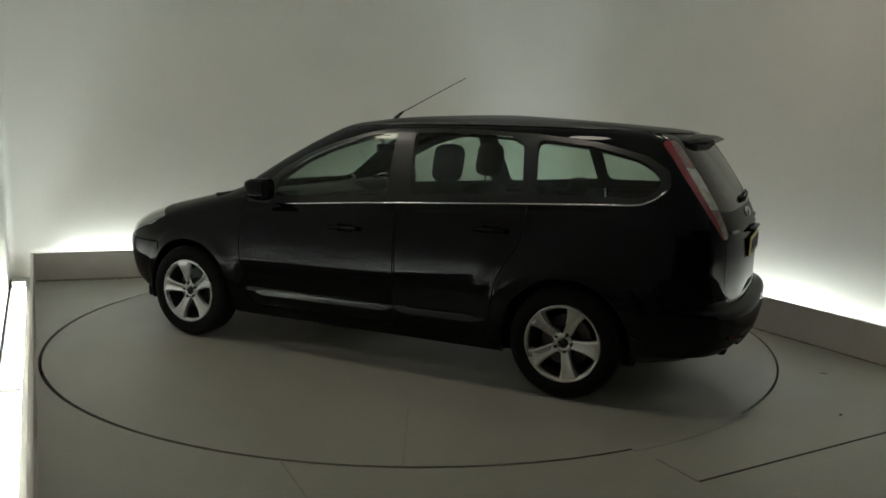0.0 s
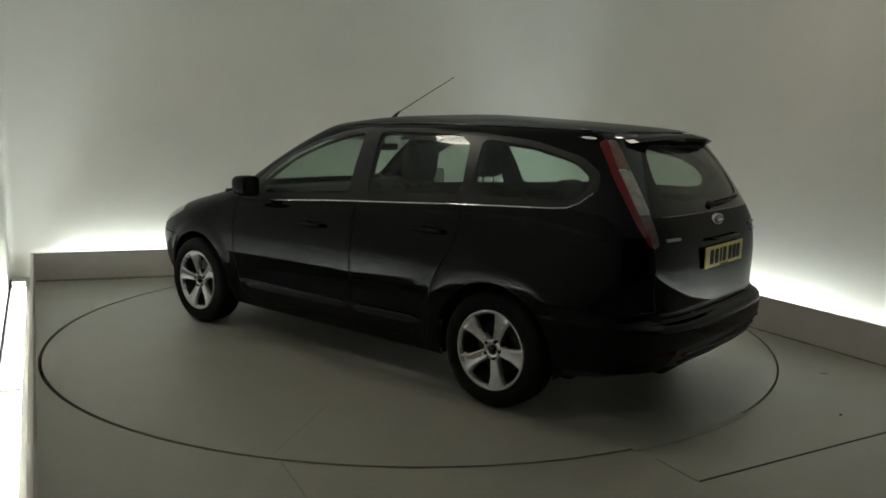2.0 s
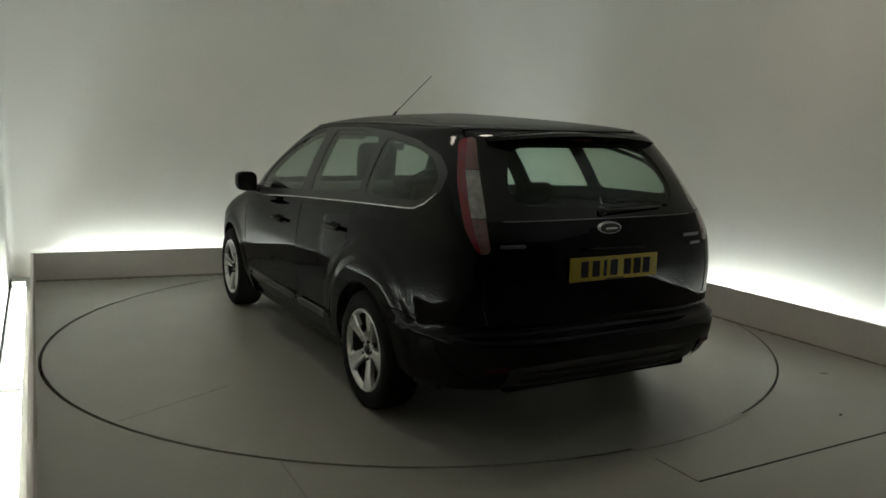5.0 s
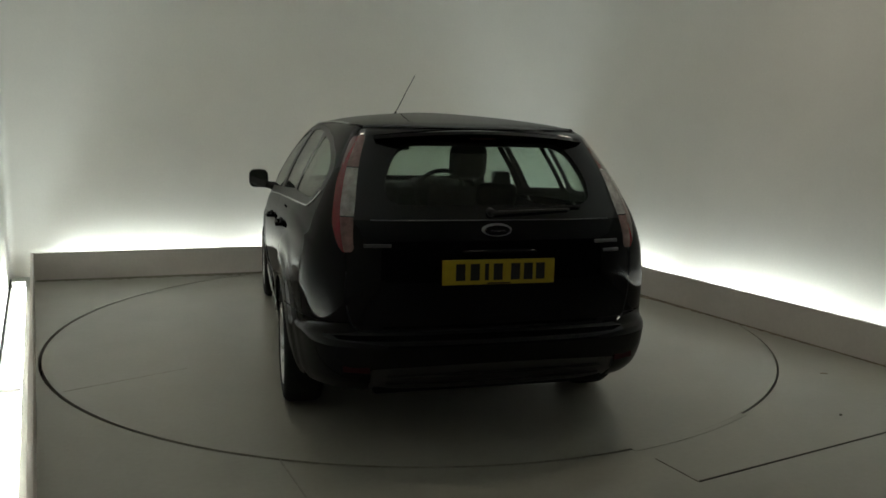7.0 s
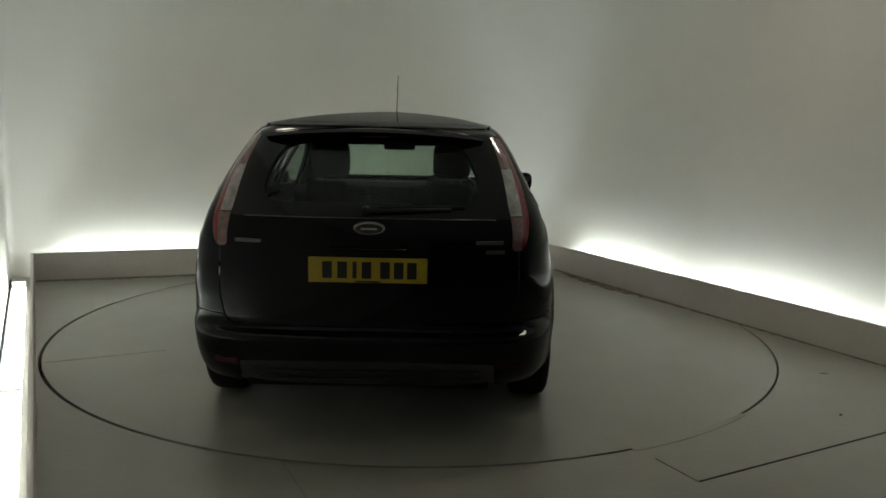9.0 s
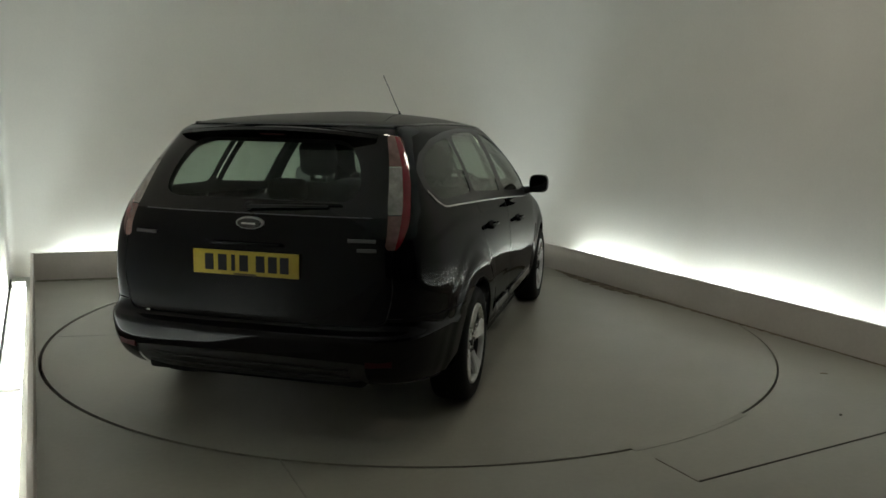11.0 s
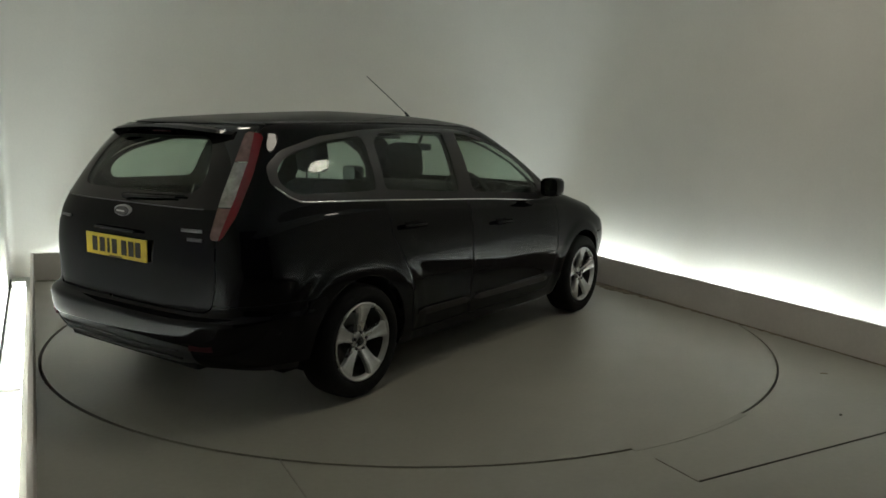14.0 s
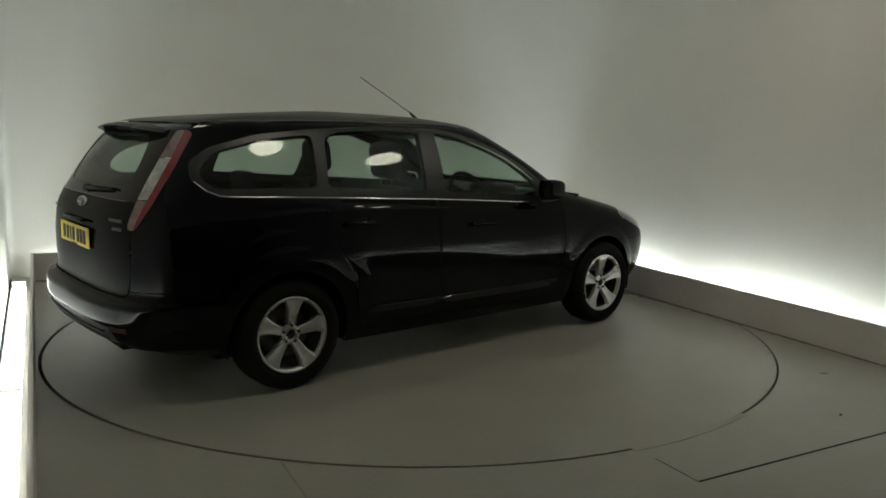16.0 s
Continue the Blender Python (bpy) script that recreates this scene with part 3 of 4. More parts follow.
def rear_field(poly):
    return lambda v: np.where(v[:, 0] < -1.6, inside(poly, v[:, 1], v[:, 2]), 1.0)


def lamp_field(poly):
    return lambda v: np.where(v[:, 0] < -1.6, inside(poly, (v[:, 1] + v[:, 0]) / math.sqrt(2), v[:, 2]), 1.0)


def build_skin(car):
    s = Skin()
    for wx in (-WHEELS_X, WHEELS_X):
        s.cut(lambda v: np.where(v[:, 1] > 0.3, np.hypot(v[:, 0] - wx, v[:, 2] - HUB_Z) - ARCH_R, 1.0), "arch")
    s.cut(lambda v: np.where(v[:, 1] > 0.3, np.maximum(np.abs(np.abs(v[:, 0]) - WHEELS_X) - ARCH_R + 0.003, v[:, 2] - HUB_Z), 1.0), "arch")
    s.cut(lamp_field(TAIL_LIGHT), "lamp")
    s.cut(lamp_field(LAMP_RED), "lamp_red", among=("lamp",))
    s.cut(lambda v: 1.262 - v[:, 2], "lamp_top", among=("lamp",), gap=0.002)
    s.cut(lambda v: v[:, 2] - 1.055, "lamp_low", among=("lamp",), gap=0.002)
    s.cut(side_field(SURROUND), "surround")
    s.cut(side_field(FRONT_WINDOW), "pane_front", among=("surround",))
    s.cut(side_field(REAR_WINDOW), "pane_rear", among=("surround",))
    s.cut(side_field(QUARTER_WINDOW), "pane_quarter", among=("surround",))
    s.cut(side_field(FRONT_DOOR), "door_front", gap=0.003)
    s.cut(side_field(REAR_DOOR), "door_rear", gap=0.003)
    s.cut(rear_field(GATE), "gate", gap=0.003)
    s.cut(rear_field(GATE_BLACK), "gate_black", among=("gate",))
    s.cut(rear_field(GLASS_REAR), "pane_gate", among=("gate_black",))
    s.cut(lambda v: np.where(v[:, 0] > 0.1, inside(SCREEN, v[:, 1], v[:, 2]), 1.0), "screen")
    s.cut(lambda v: np.maximum(v[:, 0] + 1.66, v[:, 2] - 0.29), "below_bumper")
    s.cut(lambda v: np.maximum(v[:, 0] + 1.60, v[:, 2] - 0.60 + 0.0 * v[:, 1]), "bumper_rear", gap=0.002)
    s.cut(lambda v: np.maximum(np.maximum(v[:, 0] + 1.8, v[:, 2] - 0.425 + 0.10 * np.abs(v[:, 1]) ** 3), np.abs(v[:, 1]) - 0.57), "bumper_low", among=("bumper_rear",), gap=0.002)
    s.cut(lambda v: np.maximum(1.60 - v[:, 0], v[:, 2] - 0.62), "bumper_front", gap=0.002)
    s.cut(lambda v: np.where(v[:, 0] > 1.5, inside(HEADLAMP, v[:, 0], v[:, 2]), 1.0), "headlamp", gap=0.002)
    s.cut(lambda v: 1.425 - v[:, 2], "roof")
    s.cut(lambda v: np.maximum(np.maximum(0.98 - v[:, 0], 0.66 - v[:, 2]), v[:, 1] - 0.70), "bonnet", gap=0.002)
    for side, word in ((1, "near"), (-1, "off")):
        s.piece("door_front", side, M_PAINT, "front_door", car)
        s.piece("door_rear", side, M_PAINT, "rear_door", car)
        s.piece("surround", side, M_FRAME, "window_frame", car, "satin black window surround and pillars")
        s.piece("surround", side, M_CABIN, "pillar_trim", car, "dark inner pillar trim", 0.04)
        s.piece("pane_front", side, M_GLASS, "window_pane", car, "tinted side window glass", 0.004, 0.004).visible_shadow = False
        s.piece("pane_rear", side, M_GLASS, "window_pane", car, "tinted side window glass", 0.004, 0.004).visible_shadow = False
        s.piece("pane_quarter", side, M_GLASS, "window_pane", car, "tinted quarter window glass", 0.004, 0.004).visible_shadow = False
        tail = s.piece("lamp", side, M_CLEAR, "tail_light", car, "tall clear and red tail light")
        s.piece("lamp_red", side, M_RED, "red_lens", tail, "red outer lens")
        s.piece("lamp_top", side, M_PINK, "brake_lens", tail, "pink-tinted clear lens")
        s.piece("lamp_low", side, M_PINK, "fog_lens", tail, "pink-tinted clear lens")
        s.piece("headlamp", side, M_HEADLAMP, "headlight", car, "clear headlight lens")
        s.piece("shell", side, M_PAINT, "body_side", car, "black wing, sill and rear quarter panel")
    gate = s.piece("gate", 0, M_PAINT, "tailgate", car, "black painted tailgate")
    s.piece("gate_black", 0, M_GLOSS, "gate_frame", gate, "gloss black border of the rear window")
    s.piece("gate_black", 0, M_CABIN, "gate_trim", gate, "dark inner tailgate trim", 0.03)
    s.piece("pane_gate", 0, M_GLASS, "rear_window", gate, "tinted rear window glass", 0.004, 0.004).visible_shadow = False
    s.piece("screen", 0, M_GLASS, "windscreen", car, "tinted windscreen glass", 0.004, 0.004).visible_shadow = False
    s.piece("roof", 0, M_PAINT, "roof", car)
    s.piece("roof", 0, M_LINER, "headliner", car, "pale grey cloth headliner", 0.035)
    s.piece("bonnet", 0, M_PAINT, "bonnet", car)
    s.piece("bumper_rear", 0, M_PAINT, "rear_bumper", car)
    s.piece("bumper_low", 0, M_GRAIN, "bumper_insert", car, "grained dark grey plastic insert low in the bumper", 0.006)
    s.piece("bumper_front", 0, M_PAINT, "front_bumper", car)
    # inner door and side trim, dark
    t = Skin()
    for wx in (-WHEELS_X, WHEELS_X):
        t.cut(lambda v: np.where(v[:, 1] > 0.3, np.hypot(v[:, 0] - wx, v[:, 2] - HUB_Z) - ARCH_R - 0.03, 1.0), "arch")
    t.cut(lambda v: np.maximum(np.maximum(v[:, 2] - 0.975, np.abs(v[:, 0] + 0.45) - 1.62), 0.22 - v[:, 2]), "trim")
    t.piece("trim", 0, M_CABIN, "inner_trim", car, "dark inner trim", 0.03)


def child(ob, parent):
    ob.parent = parent
    return ob


SLIM = Matrix.Diagonal((0.95, 1.0, 0.95, 1.0))


def build_wheel(car, x, side, spin):
    """A wheel in parts; its outer face looks along +y before it is turned to its side."""
    bm = bmesh.new()
    lathe(bm, [(0.214, 0.085), (0.224, 0.096), (0.252, 0.102), (0.280, 0.097), (0.297, 0.086), (0.305, 0.070), (0.308, 0.045), (0.308, -0.045), (0.305, -0.07), (0.297, -0.086), (0.26, -0.1), (0.214, -0.095)], 56)
    wheel = part("wheel", bm, M_RUBBER, car, "black tyre on a silver five-spoke alloy wheel", smooth=True)
    bm = bmesh.new()
    lathe(bm, [(0.226, 0.084), (0.225, 0.094), (0.220, 0.097), (0.213, 0.095), (0.205, 0.085), (0.201, 0.070)], 56, SLIM)
    child(part("rim", bm, M_ALLOY, None, "silver alloy rim", smooth=True), wheel)
    # inner barrel, much darker than the rim and spokes
    bm = bmesh.new()
    lathe(bm, [(0.201, 0.070), (0.196, 0.03), (0.192, 0.0), (0.190, -0.09), (0.03, -0.09)], 40, SLIM)
    child(part("rim_barrel", bm, M_BARREL, None, "dark inner barrel of the rim", smooth=True), wheel)
    for k in range(5):
        bm = bmesh.new()
        rows = []
        for r, hw, y, dep in ((0.020, 0.019, 0.068, 0.030), (0.06, 0.027, 0.072, 0.030), (0.10, 0.030, 0.079, 0.028), (0.15, 0.037, 0.088, 0.026), (0.190, 0.052, 0.094, 0.022), (0.216, 0.068, 0.094, 0.018)):
            rows.append([bm.verts.new(c) for c in ((-hw * 1.12, y - dep, r), (-hw, y - 0.006, r), (-hw * 0.72, y, r), (-hw * 0.2, y - 0.003, r), (hw * 0.2, y - 0.003, r), (hw * 0.72, y, r), (hw, y - 0.006, r), (hw * 1.12, y - dep, r))])
        for a, b in zip(rows, rows[1:]):
            for q in range(8):
                bm.faces.new((a[q], a[(q + 1) % 8], b[(q + 1) % 8], b[q]))
        bm.faces.new(rows[0])
        bm.faces.new(rows[-1][::-1])
        bm.transform(SLIM)
        bm.transform(Matrix.Rotation(radians(spin + 72 * k - 90), 4, "Y") if side < 0 else Matrix.Rotation(radians(-(spin + 72 * k - 90)), 4, "Y"))
        child(part("spoke", bm, M_ALLOY, None), wheel)
    bm = bmesh.new()
    lathe(bm, [(0.058, 0.05), (0.056, 0.068), (0.050, 0.0715), (0.023, 0.0715), (0.023, 0.06)], 32)
    child(part("hub", bm, M_ALLOY, None, smooth=True), wheel)
    bm = bmesh.new()
    lathe(bm, [(0.023, 0.06), (0.022, 0.076), (0.016, 0.079), (0.001, 0.080)], 24)
    child(part("centre_cap", bm, M_GLOSS, None, "dark round centre cap", smooth=True), wheel)
    for k in range(5):
        bm = bmesh.new()
        lathe(bm, [(0.0085, 0.065), (0.0085, 0.0775), (0.005, 0.079), (0.001, 0.076)], 8)
        a = radians(spin + 72 * k)
        bm.transform(Matrix.Translation((0.048 * math.cos(a) * (-1 if side < 0 else 1), 0, 0.048 * math.sin(a))))
        child(part("wheel_nut", bm, M_TRIM, None), wheel)
    bm = bmesh.new()
    lathe(bm, [(0.001, 0.0), (0.075, 0.0), (0.08, 0.02), (0.082, 0.0), (0.142, 0.0), (0.142, -0.02), (0.001, -0.02)], 36)
    child(part("brake_disc", bm, M_STEEL, None, "dull steel brake disc"), wheel)
    wheel.matrix_basis = Matrix.Translation((x, side * 0.800, HUB_Z)) @ (Matrix.Rotation(math.pi, 4, "Z") if side < 0 else Matrix.Identity(4))
    # arch liner
    bm = bmesh.new()
    n = 28
    arcs = []
    for y in (0.85, 0.50):
        arcs.append([bm.verts.new((x + (ARCH_R + 0.004) * math.cos(math.pi * i / n * 1.16 - 0.08 * math.pi), side * y, HUB_Z + (ARCH_R + 0.004) * math.sin(math.pi * i / n * 1.16 - 0.08 * math.pi))) for i in range(n + 1)])
    for i in range(n):
        bm.faces.new((arcs[0][i], arcs[0][i + 1], arcs[1][i + 1], arcs[1][i]))
    bm.faces.new(arcs[1])
    part("arch_liner", bm, M_RUBBER, car, "matt black wheel arch liner")
    # rolled lip of the arch
    bm = bmesh.new()
    pts = []
    for i in range(33):
        a = math.pi * i / 32
        px, pz = x + ARCH_R * math.cos(a), HUB_Z + ARCH_R * math.sin(a)
        pts.append((px, side * (float(skin_y(px, pz)) - 0.006), pz))
    tube_along(bm, pts, 0.007, 6)
    part("arch_lip", bm, M_PAINT, car, smooth=True)
    return wheel


def seat_shape(bm, x, y, w, z0, z1, lean, thick):
    """A padded backrest that leans backwards."""
    add_box(bm, (-thick / 2, -w / 2, 0), (thick / 2, w / 2, z1 - z0), 0.045, Matrix.Translation((x, y, z0)) @ Matrix.Rotation(-lean, 4, "Y"), 4)


def build_seat(car, x, y):
    bm = bmesh.new()
    seat_shape(bm, x, y, 0.50, 0.46, 1.07, radians(16), 0.15)
    ob = part("front_seat", bm, M_CLOTH, car, "dark cloth front seat with headrest", smooth=True)
    bm = bmesh.new()
    add_box(bm, (x - 0.02, y - 0.25, 0.34), (x + 0.50, y + 0.25, 0.50), 0.05, None, 4)
    child(part("cushion", bm, M_CLOTH, None, smooth=True), ob)
    hx = x - 0.185
    bm = bmesh.new()
    add_box(bm, (-0.070, -0.124, -0.105), (0.070, 0.124, 0.130), 0.06, Matrix.Translation((hx, y, 1.212)) @ Matrix.Rotation(-0.15, 4, "Y"), 5)
    child(part("headrest", bm, M_CLOTH, None, smooth=True), ob)
    for s in (-0.06, 0.06):
        bm = bmesh.new()
        tube_along(bm, [(hx + 0.012, y + s, 1.02), (hx, y + s, 1.14)], 0.006, 8)
        child(part("headrest_post", bm, M_CHROME, None, smooth=True), ob)


def build_interior(car):
    for x, y in ((-0.205, 0.405), (-0.157, -0.383)):
        build_seat(car, x, y)
    for y, w in ((0.30, 0.60), (-0.33, 0.58)):
        bm = bmesh.new()
        seat_shape(bm, -0.80, y, w, 0.46, 1.00, radians(20), 0.14)
        ob = part("rear_seat", bm, M_CLOTH, car, "dark cloth rear seat back", smooth=True)
        bm = bmesh.new()
        add_box(bm, (-0.045, -0.12, -0.06), (0.045, 0.12, 0.07), 0.035, Matrix.Translation((-1.00, y + 0.04 * (1 if y > 0 else -1), 1.055)) @ Matrix.Rotation(-0.2, 4, "Y"), 4)
        child(part("headrest", bm, M_CLOTH, None, smooth=True), ob)
    box("rear_bench", (-0.82, -0.62, 0.32), (-0.32, 0.62, 0.50), M_CLOTH, car, 0.04, label="dark cloth rear bench cushion", smooth=True)
    bm = bmesh.new()
    prof = [(1.22, 0.97), (0.95, 1.005), (0.70, 1.005), (0.60, 0.975), (0.57, 0.90), (0.62, 0.70), (0.80, 0.45), (1.22, 0.45)]
    a = [bm.verts.new((px, -0.70, pz)) for px, pz in prof]
    b = [bm.verts.new((px, 0.70, pz)) for px, pz in prof]
    for i in range(len(prof)):
        j = (i + 1) % len(prof)
        bm.faces.new((a[i], a[j], b[j], b[i]))
    bm.faces.new(a)
    bm.faces.new(b[::-1])
    part("dashboard", bm, M_CABIN, car, "dark moulded dashboard")
    box("instrument_hood", (0.52, -0.55, 0.96), (0.72, -0.22, 1.045), M_CABIN, car, 0.035, smooth=True)
    bm = bmesh.new()
    m = Matrix.Translation((0.40, -0.385, 0.955)) @ Matrix.Rotation(radians(66), 4, "Y")
    pts = [m @ Vector((0.185 * math.cos(2 * math.pi * i / 36), 0.185 * math.sin(2 * math.pi * i / 36), 0)) for i in range(37)]
    tube_along(bm, pts, 0.016, 8)
    for k in (0, 120, 240):
        d = Vector((math.cos(radians(k)), math.sin(radians(k)), 0))
        tube_along(bm, [m @ (d * 0.03), m @ (d * 0.18)], 0.014, 6)
    tube_along(bm, [m @ Vector((0, 0, -0.03)), m @ Vector((0, 0, 0.02))], 0.06, 14)
    tube_along(bm, [m @ Vector((0, 0, 0.02)), m @ Vector((0, 0, 0.22))], 0.03, 10)
    part("steering_wheel", bm, M_CABIN, car, "black steering wheel on the right-hand side", smooth=True)
    box("cabin_mirror", (0.28, -0.120, 1.272), (0.31, 0.110, 1.322), M_CABIN, car, 0.012, label="dark interior rear-view mirror", smooth=True)
    bm = bmesh.new()
    tube_along(bm, [(0.305, 0, 1.31), (0.36, 0, 1.405)], 0.012, 8)
    part("mirror_stalk", bm, M_CABIN, car, smooth=True)
    box("load_floor", (-2.0, -0.60, 0.50), (-1.0, 0.60, 0.56), M_CABIN, car, 0.01)
    box("cabin_floor", (-1.0, -0.70, 0.24), (1.2, 0.70, 0.32), M_CABIN, car, 0.01)
    box("underbody", (-1.66, -0.64, 0.16), (1.95, 0.64, 0.25), M_RUBBER, car, 0.02, label="matt black underbody")
    box("rear_floor_pan", (-2.12, -0.55, 0.27), (-1.60, 0.55, 0.34), M_RUBBER, car, 0.02)
    for s in (1, -1):
        box("sun_visor", (0.16, s * 0.38 - 0.2, 1.375), (0.33, s * 0.38 + 0.2, 1.392), M_LINER, car, 0.006, m=Matrix.Translation((0.25, 0, 1.38)) @ Matrix.Rotation(radians(22), 4, "Y") @ Matrix.Translation((-0.25, 0, -1.38)))


def ellipse_plate(bm, cx, cy, cz, ry, rz, depth, tilt):
    n = 32
    m = Matrix.Translation((cx, cy, cz)) @ Matrix.Rotation(tilt, 4, "Y")
    a = [bm.verts.new(m @ Vector((0, ry * math.cos(2 * math.pi * i / n), rz * math.sin(2 * math.pi * i / n)))) for i in range(n)]
    b = [bm.verts.new(m @ Vector((-depth, 0.9 * ry * math.cos(2 * math.pi * i / n), 0.88 * rz * math.sin(2 * math.pi * i / n)))) for i in range(n)]
    for i in range(n):
        bm.faces.new((a[i], a[(i + 1) % n], b[(i + 1) % n], b[i]))
    bm.faces.new(b)


def build_rear_details(car):
    # number plate with plain bars for its characters
    x = -2.168
    box("plate_recess", (x - 0.004, -0.245, 0.775), (x + 0.02, 0.245, 0.870), M_PAINT, car, 0.003, label="black recess behind the number plate")
    plate = box("number_plate", (x - 0.010, -0.26, 0.767), (x - 0.004, 0.26, 0.878), M_PLATE, car, 0.002, label="yellow rear number plate with dark characters")
    for k, y in enumerate((0.178, 0.112, 0.058, 0.006, -0.075, -0.135, -0.192)):
        w = 0.018 if k == 2 else 0.042
        b = box("character_bar", (x - 0.0125, y - w / 2, 0.786), (x - 0.009, y + w / 2, 0.860), M_INK)
        b.parent = plate
    b = box("character_bar", (x - 0.0125, -0.055, 0.7695), (x - 0.009, 0.055, 0.7755), M_INK)
    b.parent = plate
    box("plate_grip", (x - 0.022, -0.17, 0.905), (x + 0.02, 0.17, 0.920), M_PAINT, car, 0.007, smooth=True)
    bm = bmesh.new()
    ellipse_plate(bm, -2.122, 0.0, 1.000, 0.072, 0.031, 0.012, radians(12))
    ring = part("maker_badge", bm, M_ALLOY, car, "oval chrome-rimmed dark blue badge", smooth=False)
    bm = bmesh.new()
    ellipse_plate(bm, -2.1325, 0.0, 1.000, 0.062, 0.024, 0.006, radians(12))
    part("badge_face", bm, M_BADGE, ring)
    box("badge_stroke", (-2.142, -0.035, 0.996), (-2.137, 0.035, 1.004), M_CHROME, ring)
    for y0, y1, z in ((0.475, 0.595, 0.938), (-0.595, -0.470, 0.946), (-0.600, -0.515, 0.905)):
        xx = float(skin_x((y0 + y1) / 2, z))
        turn = math.atan2(float(skin_x(y1, z)) - float(skin_x(y0, z)), y1 - y0)
        box("letter_badge", (-0.006, (y0 - y1) / 2, -0.008), (0.003, (y1 - y0) / 2, 0.007), M_SATIN, car, 0.002, m=Matrix.Translation((xx, (y0 + y1) / 2, z)) @ Matrix.Rotation(-turn, 4, "Z"), label="small chrome badge")
    # seam between glass and panel
    bm = bmesh.new()
    tube_along(bm, [(float(skin_x(y, 1.043)) - 0.002, y, 1.043) for y in np.linspace(-0.56, 0.56, 25)], 0.0025, 6)
    part("gate_moulding", bm, M_SATIN, car, "thin bright moulding under the rear window", smooth=True)
    # spoiler
    bm = bmesh.new()
    ny = 24
    top, mid, low, root = [], [], [], []
    for i in range(ny + 1):
        y = -0.505 + 1.01 * i / ny
        k = abs(y) / 0.505
        end = -1.945 + 0.09 * k ** 4
        drop = 0.030 * k ** 2
        root.append(bm.verts.new((-1.72, y * 0.97, 1.448 - drop * 0.9)))
        top.append(bm.verts.new((end + 0.03, y, 1.432 - drop)))
        mid.append(bm.verts.new((end, y, 1.418 - drop)))
        low.append(bm.verts.new((end + 0.03, y, 1.402 - drop)))
    under = [bm.verts.new((-1.83, v.co.y * 0.98, 1.398 - 0.03 * (abs(v.co.y) / 0.505) ** 2)) for v in top]
    for i in range(ny):
        for a, b in ((root, top), (top, mid), (mid, low), (low, under)):
            bm.faces.new((a[i], a[i + 1], b[i + 1], b[i]))
    for i in (0, ny):
        bm.faces.new((root[i], top[i], mid[i], low[i], under[i]))
    spoiler = part("spoiler", bm, M_PAINT, car, "black roof spoiler over the rear window")
    box("brake_light", (-1.900, -0.06, 1.394), (-1.87, 0.06, 1.401), M_DARKRED, spoiler, 0.003, label="red high brake light")
    # wiper
    bm = bmesh.new()
    zw = 1.075
    tube_along(bm, [(float(skin_x(0.0, zw)) - 0.020, 0.02, zw), (float(skin_x(0.2, zw + 0.01)) - 0.022, -0.18, zw + 0.008), (float(skin_x(0.3, zw + 0.02)) - 0.016, -0.36, zw + 0.014)], [0.010, 0.007, 0.005], 8)
    wiper = part("rear_wiper", bm, M_TRIM, car, "black rear wiper", smooth=True)
    bm = bmesh.new()
    tube_along(bm, [(float(skin_x(y, zw + 0.012 - 0.02 * y)) - 0.010, y, zw + 0.010 - 0.03 * y) for y in np.linspace(-0.04, -0.42, 8)], 0.006, 6)
    part("wiper_blade", bm, M_RUBBER, wiper, smooth=True)
    bm = bmesh.new()
    lathe(bm, [(0.001, -0.022), (0.014, -0.022), (0.019, -0.008), (0.022, 0.02)], 18, Matrix.Translation((float(skin_x(0.0, zw)) - 0.004, 0.02, zw)) @ Matrix.Rotation(-math.pi / 2, 4, "Z"))
    part("wiper_pivot", bm, M_TRIM, wiper, smooth=True)
    # bumper details
    for s in (1, -1):
        y, z = s * 0.63, 0.405
        xx = float(skin_x(abs(y), z))
        turn = math.atan2(float(skin_x(abs(y) + 0.06, z)) - float(skin_x(abs(y) - 0.06, z)), 0.12) * s
        box("reflector", (-0.0025, -0.060, -0.014), (0.01, 0.060, 0.014), M_DARKRED, car, 0.002, m=Matrix.Translation((xx, y, z)) @ Matrix.Rotation(-turn, 4, "Z"), label="red rear reflector in the bumper")
    bm = bmesh.new()
    for z in (0.335, 0.375):
        tube_along(bm, [(float(skin_x(y, z)) - 0.001, y, z) for y in np.linspace(-0.50, 0.50, 21)], 0.006, 6)
    part("bumper_strip", bm, M_TRIM, car, "ribbed black lower bumper strip", smooth=True)


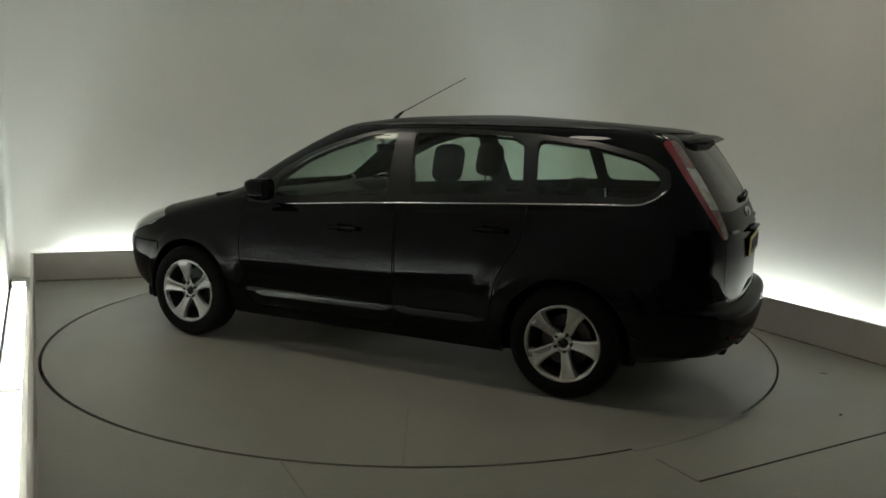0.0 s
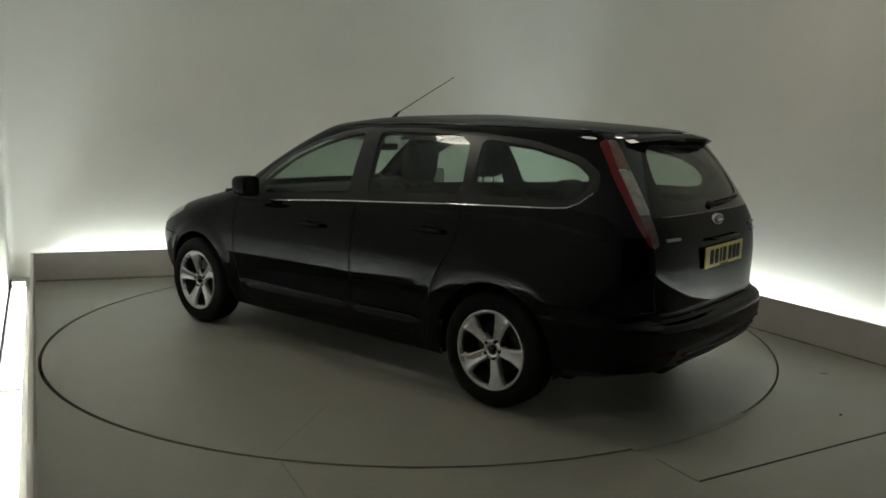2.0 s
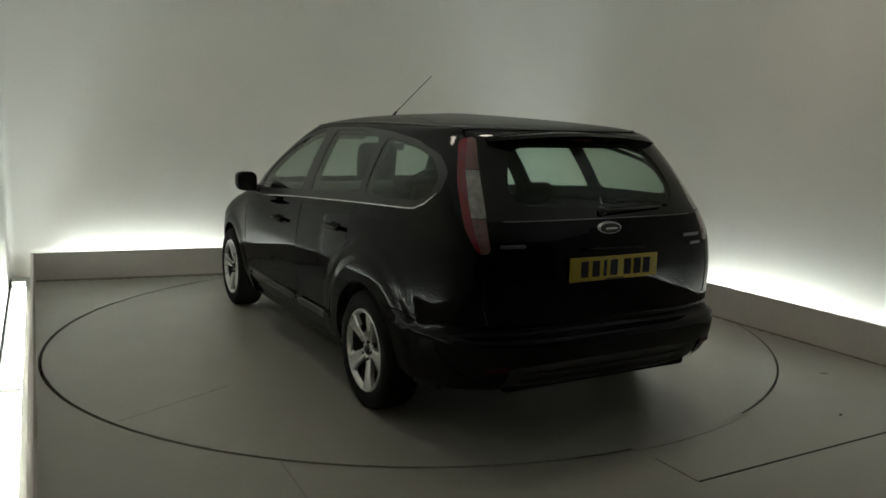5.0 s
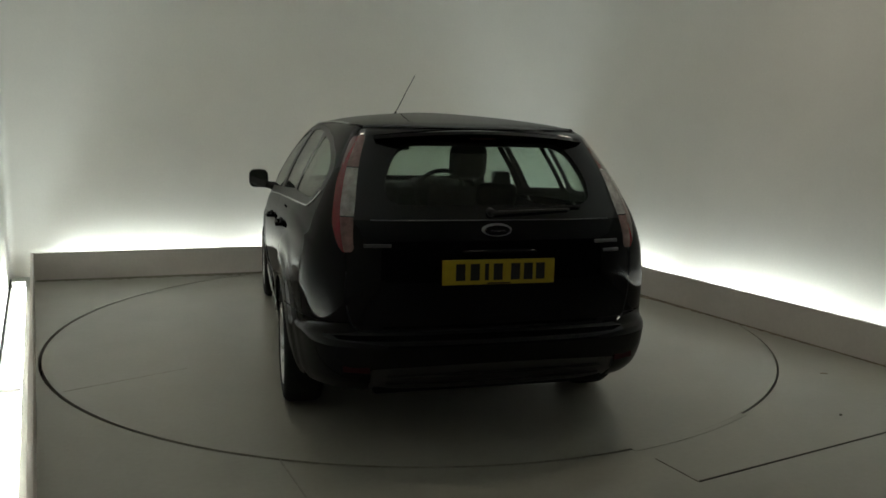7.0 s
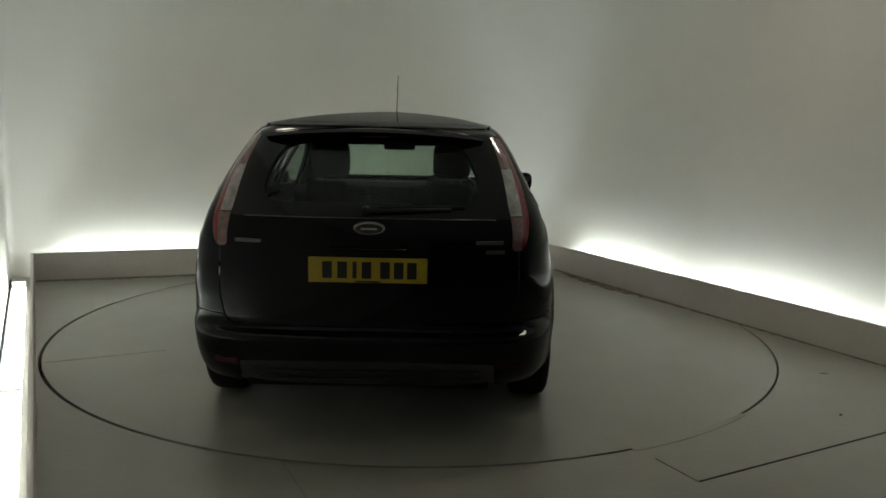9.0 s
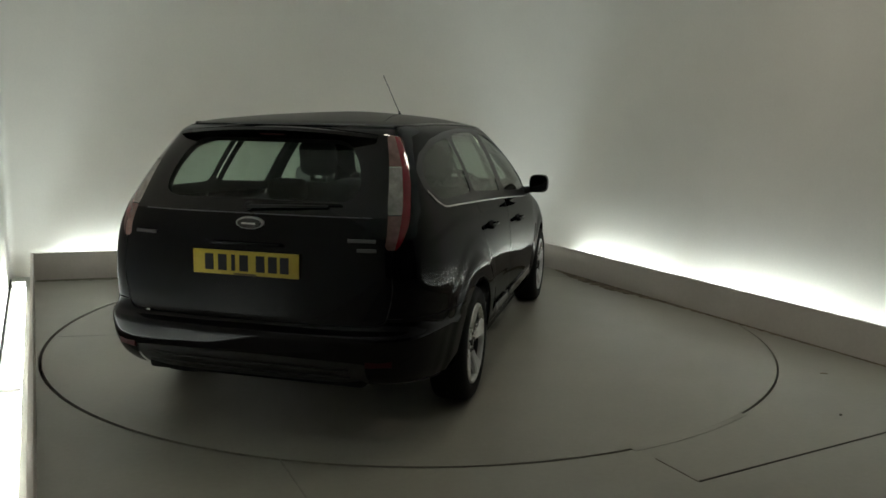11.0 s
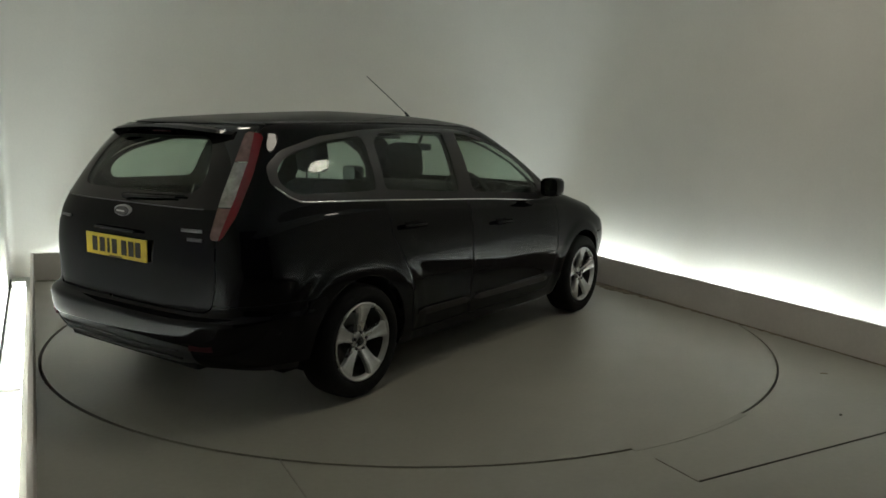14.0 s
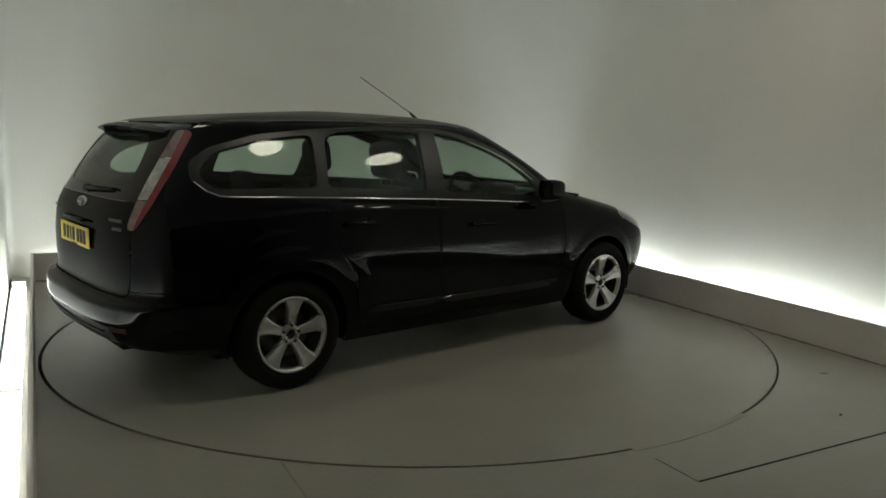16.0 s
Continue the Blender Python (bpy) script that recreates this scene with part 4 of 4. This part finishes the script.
def build_side_details(car):
    strip = [(0.52, 0.950), (0.40, 0.958), (0.0, 0.986), (-0.25, 1.001), (-0.60, 1.019), (-0.955, 1.038), (-1.30, 1.054), (-1.62, 1.066), (-1.68, 1.072), (-1.74, 1.098), (-1.795, 1.148)]
    for s in (1, -1):
        bm = bmesh.new()
        tube_along(bm, [(x, s * (float(skin_y(x, z)) + 0.001), z) for x, z in strip], 0.0052, 8)
        part("belt_moulding", bm, M_CHROME, car, "thin chrome moulding under the side windows", smooth=True)
        for xs in (np.linspace(0.74, -0.255, 18), np.linspace(-0.30, -0.84, 10)):
            bm = bmesh.new()
            rows = []
            for k, x in enumerate(xs):
                x = float(x)
                z = 0.372 - 0.010 * x
                y, e = float(skin_y(x, z)), 0.35 if k in (0, len(xs) - 1) else 1.0
                rows.append([bm.verts.new((x, s * (y + dy * e), z + dz * e)) for dy, dz in ((-0.004, 0.022), (0.006, 0.021), (0.009, 0.018), (0.0118, -0.014), (0.011, -0.020), (-0.004, -0.022))])
            for p, q in zip(rows, rows[1:]):
                for k in range(6):
                    bm.faces.new((p[k], p[(k + 1) % 6], q[(k + 1) % 6], q[k]))
            bm.faces.new(rows[0])
            bm.faces.new(rows[-1][::-1])
            part("door_moulding", bm, M_GLOSS, car, "gloss black rubbing strip low on the door")
        bm = bmesh.new()
        tube_along(bm, [(x, s * (float(skin_y(x, z)) - 0.002), z) for x, z in [(0.17, 1.437), (0.0, 1.451), (-0.30, 1.459), (-0.70, 1.462), (-1.10, 1.458), (-1.40, 1.451), (-1.66, 1.442)]], 0.008, 8)
        part("roof_moulding", bm, M_GLOSS, car, "gloss black roof gutter moulding", smooth=True)
        for x, z in ((0.065, 0.835), (-0.88, 0.893)):
            y = float(skin_y(x, z))
            h = box("door_handle", (x - 0.10, s * (y + 0.026) - 0.012, z - 0.011), (x + 0.10, s * (y + 0.026) + 0.012, z + 0.013), M_PAINT, car, 0.009, label="black door handle", smooth=True)
            box("handle_recess", (x - 0.055, s * y - 0.004, z - 0.028), (x + 0.055, s * y + 0.004, z + 0.024), M_RUBBER, h, 0.003)
            for e in (-0.085, 0.085):
                box("handle_foot", (x + e - 0.014, s * (y + 0.01) - 0.018, z - 0.009), (x + e + 0.014, s * (y + 0.01) + 0.018, z + 0.010), M_PAINT, h, 0.003)
        # mirror: shell, glass and foot
        bm = bmesh.new()
        rings = []
        for px, k in ((0.745, 0.35), (0.735, 0.62), (0.70, 0.88), (0.65, 1.0), (0.60, 1.0), (0.585, 0.95)):
            ring = []
            for i in range(24):
                a = 2 * math.pi * i / 24
                ca, sa = math.cos(a), math.sin(a)
                ey = 0.070 * k * (abs(ca) ** 0.6) * (1 if ca > 0 else -1)
                ez = 0.067 * k * (abs(sa) ** 0.6) * (1 if sa > 0 else -1)
                ring.append(bm.verts.new((px, s * (0.950 + ey), 1.040 + ez + 0.02 * (1 - k))))
            rings.append(ring)
        for a, b in zip(rings, rings[1:]):
            for i in range(24):
                bm.faces.new((a[i], a[(i + 1) % 24], b[(i + 1) % 24], b[i]))
        bm.faces.new(rings[0])
        mirror = part("door_mirror", bm, M_PAINT, car, "black door mirror", smooth=True)
        bm = bmesh.new()
        ring = [bm.verts.new((0.596 - 0.16 * (abs(v[0]) - 0.950), v[0], v[1])) for v in [(s * (0.950 + 0.063 * (abs(math.cos(a)) ** 0.6) * math.copysign(1, math.cos(a))), 1.040 + 0.060 * (abs(math.sin(a)) ** 0.6) * math.copysign(1, math.sin(a))) for a in [2 * math.pi * i / 24 for i in range(24)]]]
        bm.faces.new(ring)
        part("mirror_glass", bm, M_MIRROR, mirror, "mirror glass")
        bm = bmesh.new()
        tube_along(bm, [(0.665, s * 0.82, 0.975), (0.665, s * 0.86, 0.985), (0.665, s * 0.91, 0.992)], [0.035, 0.028, 0.024], 10)
        part("mirror_foot", bm, M_TRIM, mirror, smooth=True)


def build_aerial(car):
    bm = bmesh.new()
    tube_along(bm, [(0.21, 0.015, 1.492), (0.19, 0.014, 1.515), (0.15, 0.012, 1.546)], [0.018, 0.012, 0.006], 10)
    foot = part("aerial", bm, M_TRIM, car, "thin black roof aerial leaning backwards", smooth=True)
    bm = bmesh.new()
    tube_along(bm, [(0.17, 0.013, 1.533), (-0.07, -0.003, 1.655), (-0.303, -0.020, 1.770)], [0.0032, 0.0028, 0.0024], 6)
    part("whip", bm, M_TRIM, foot, smooth=True)


def build_car():
    car = new("car")
    tagged(car, "black five-door estate car parked on the turntable", "car")
    build_skin(car)
    for x, side, spin in ((WHEELS_X, 1, 8), (-WHEELS_X, 1, 40), (WHEELS_X, -1, 20), (-WHEELS_X, -1, 13)):
        build_wheel(car, x, side, spin)
    build_interior(car)
    build_side_details(car)
    build_rear_details(car)
    build_aerial(car)
    return car


car = build_car()


def motions():
    walk(turntable, [(t, pose(0, 0, 0, 0, 0, a)) for t, a in TURN])
    rows = []
    for t, a in TURN:
        c, s = math.cos(radians(a)), math.sin(radians(a))
        rows.append((t, pose(CAR_X * c - CAR_Y * s, CAR_X * s + CAR_Y * c, 0, 0, 0, a)))
    walk(car, rows)


motions()
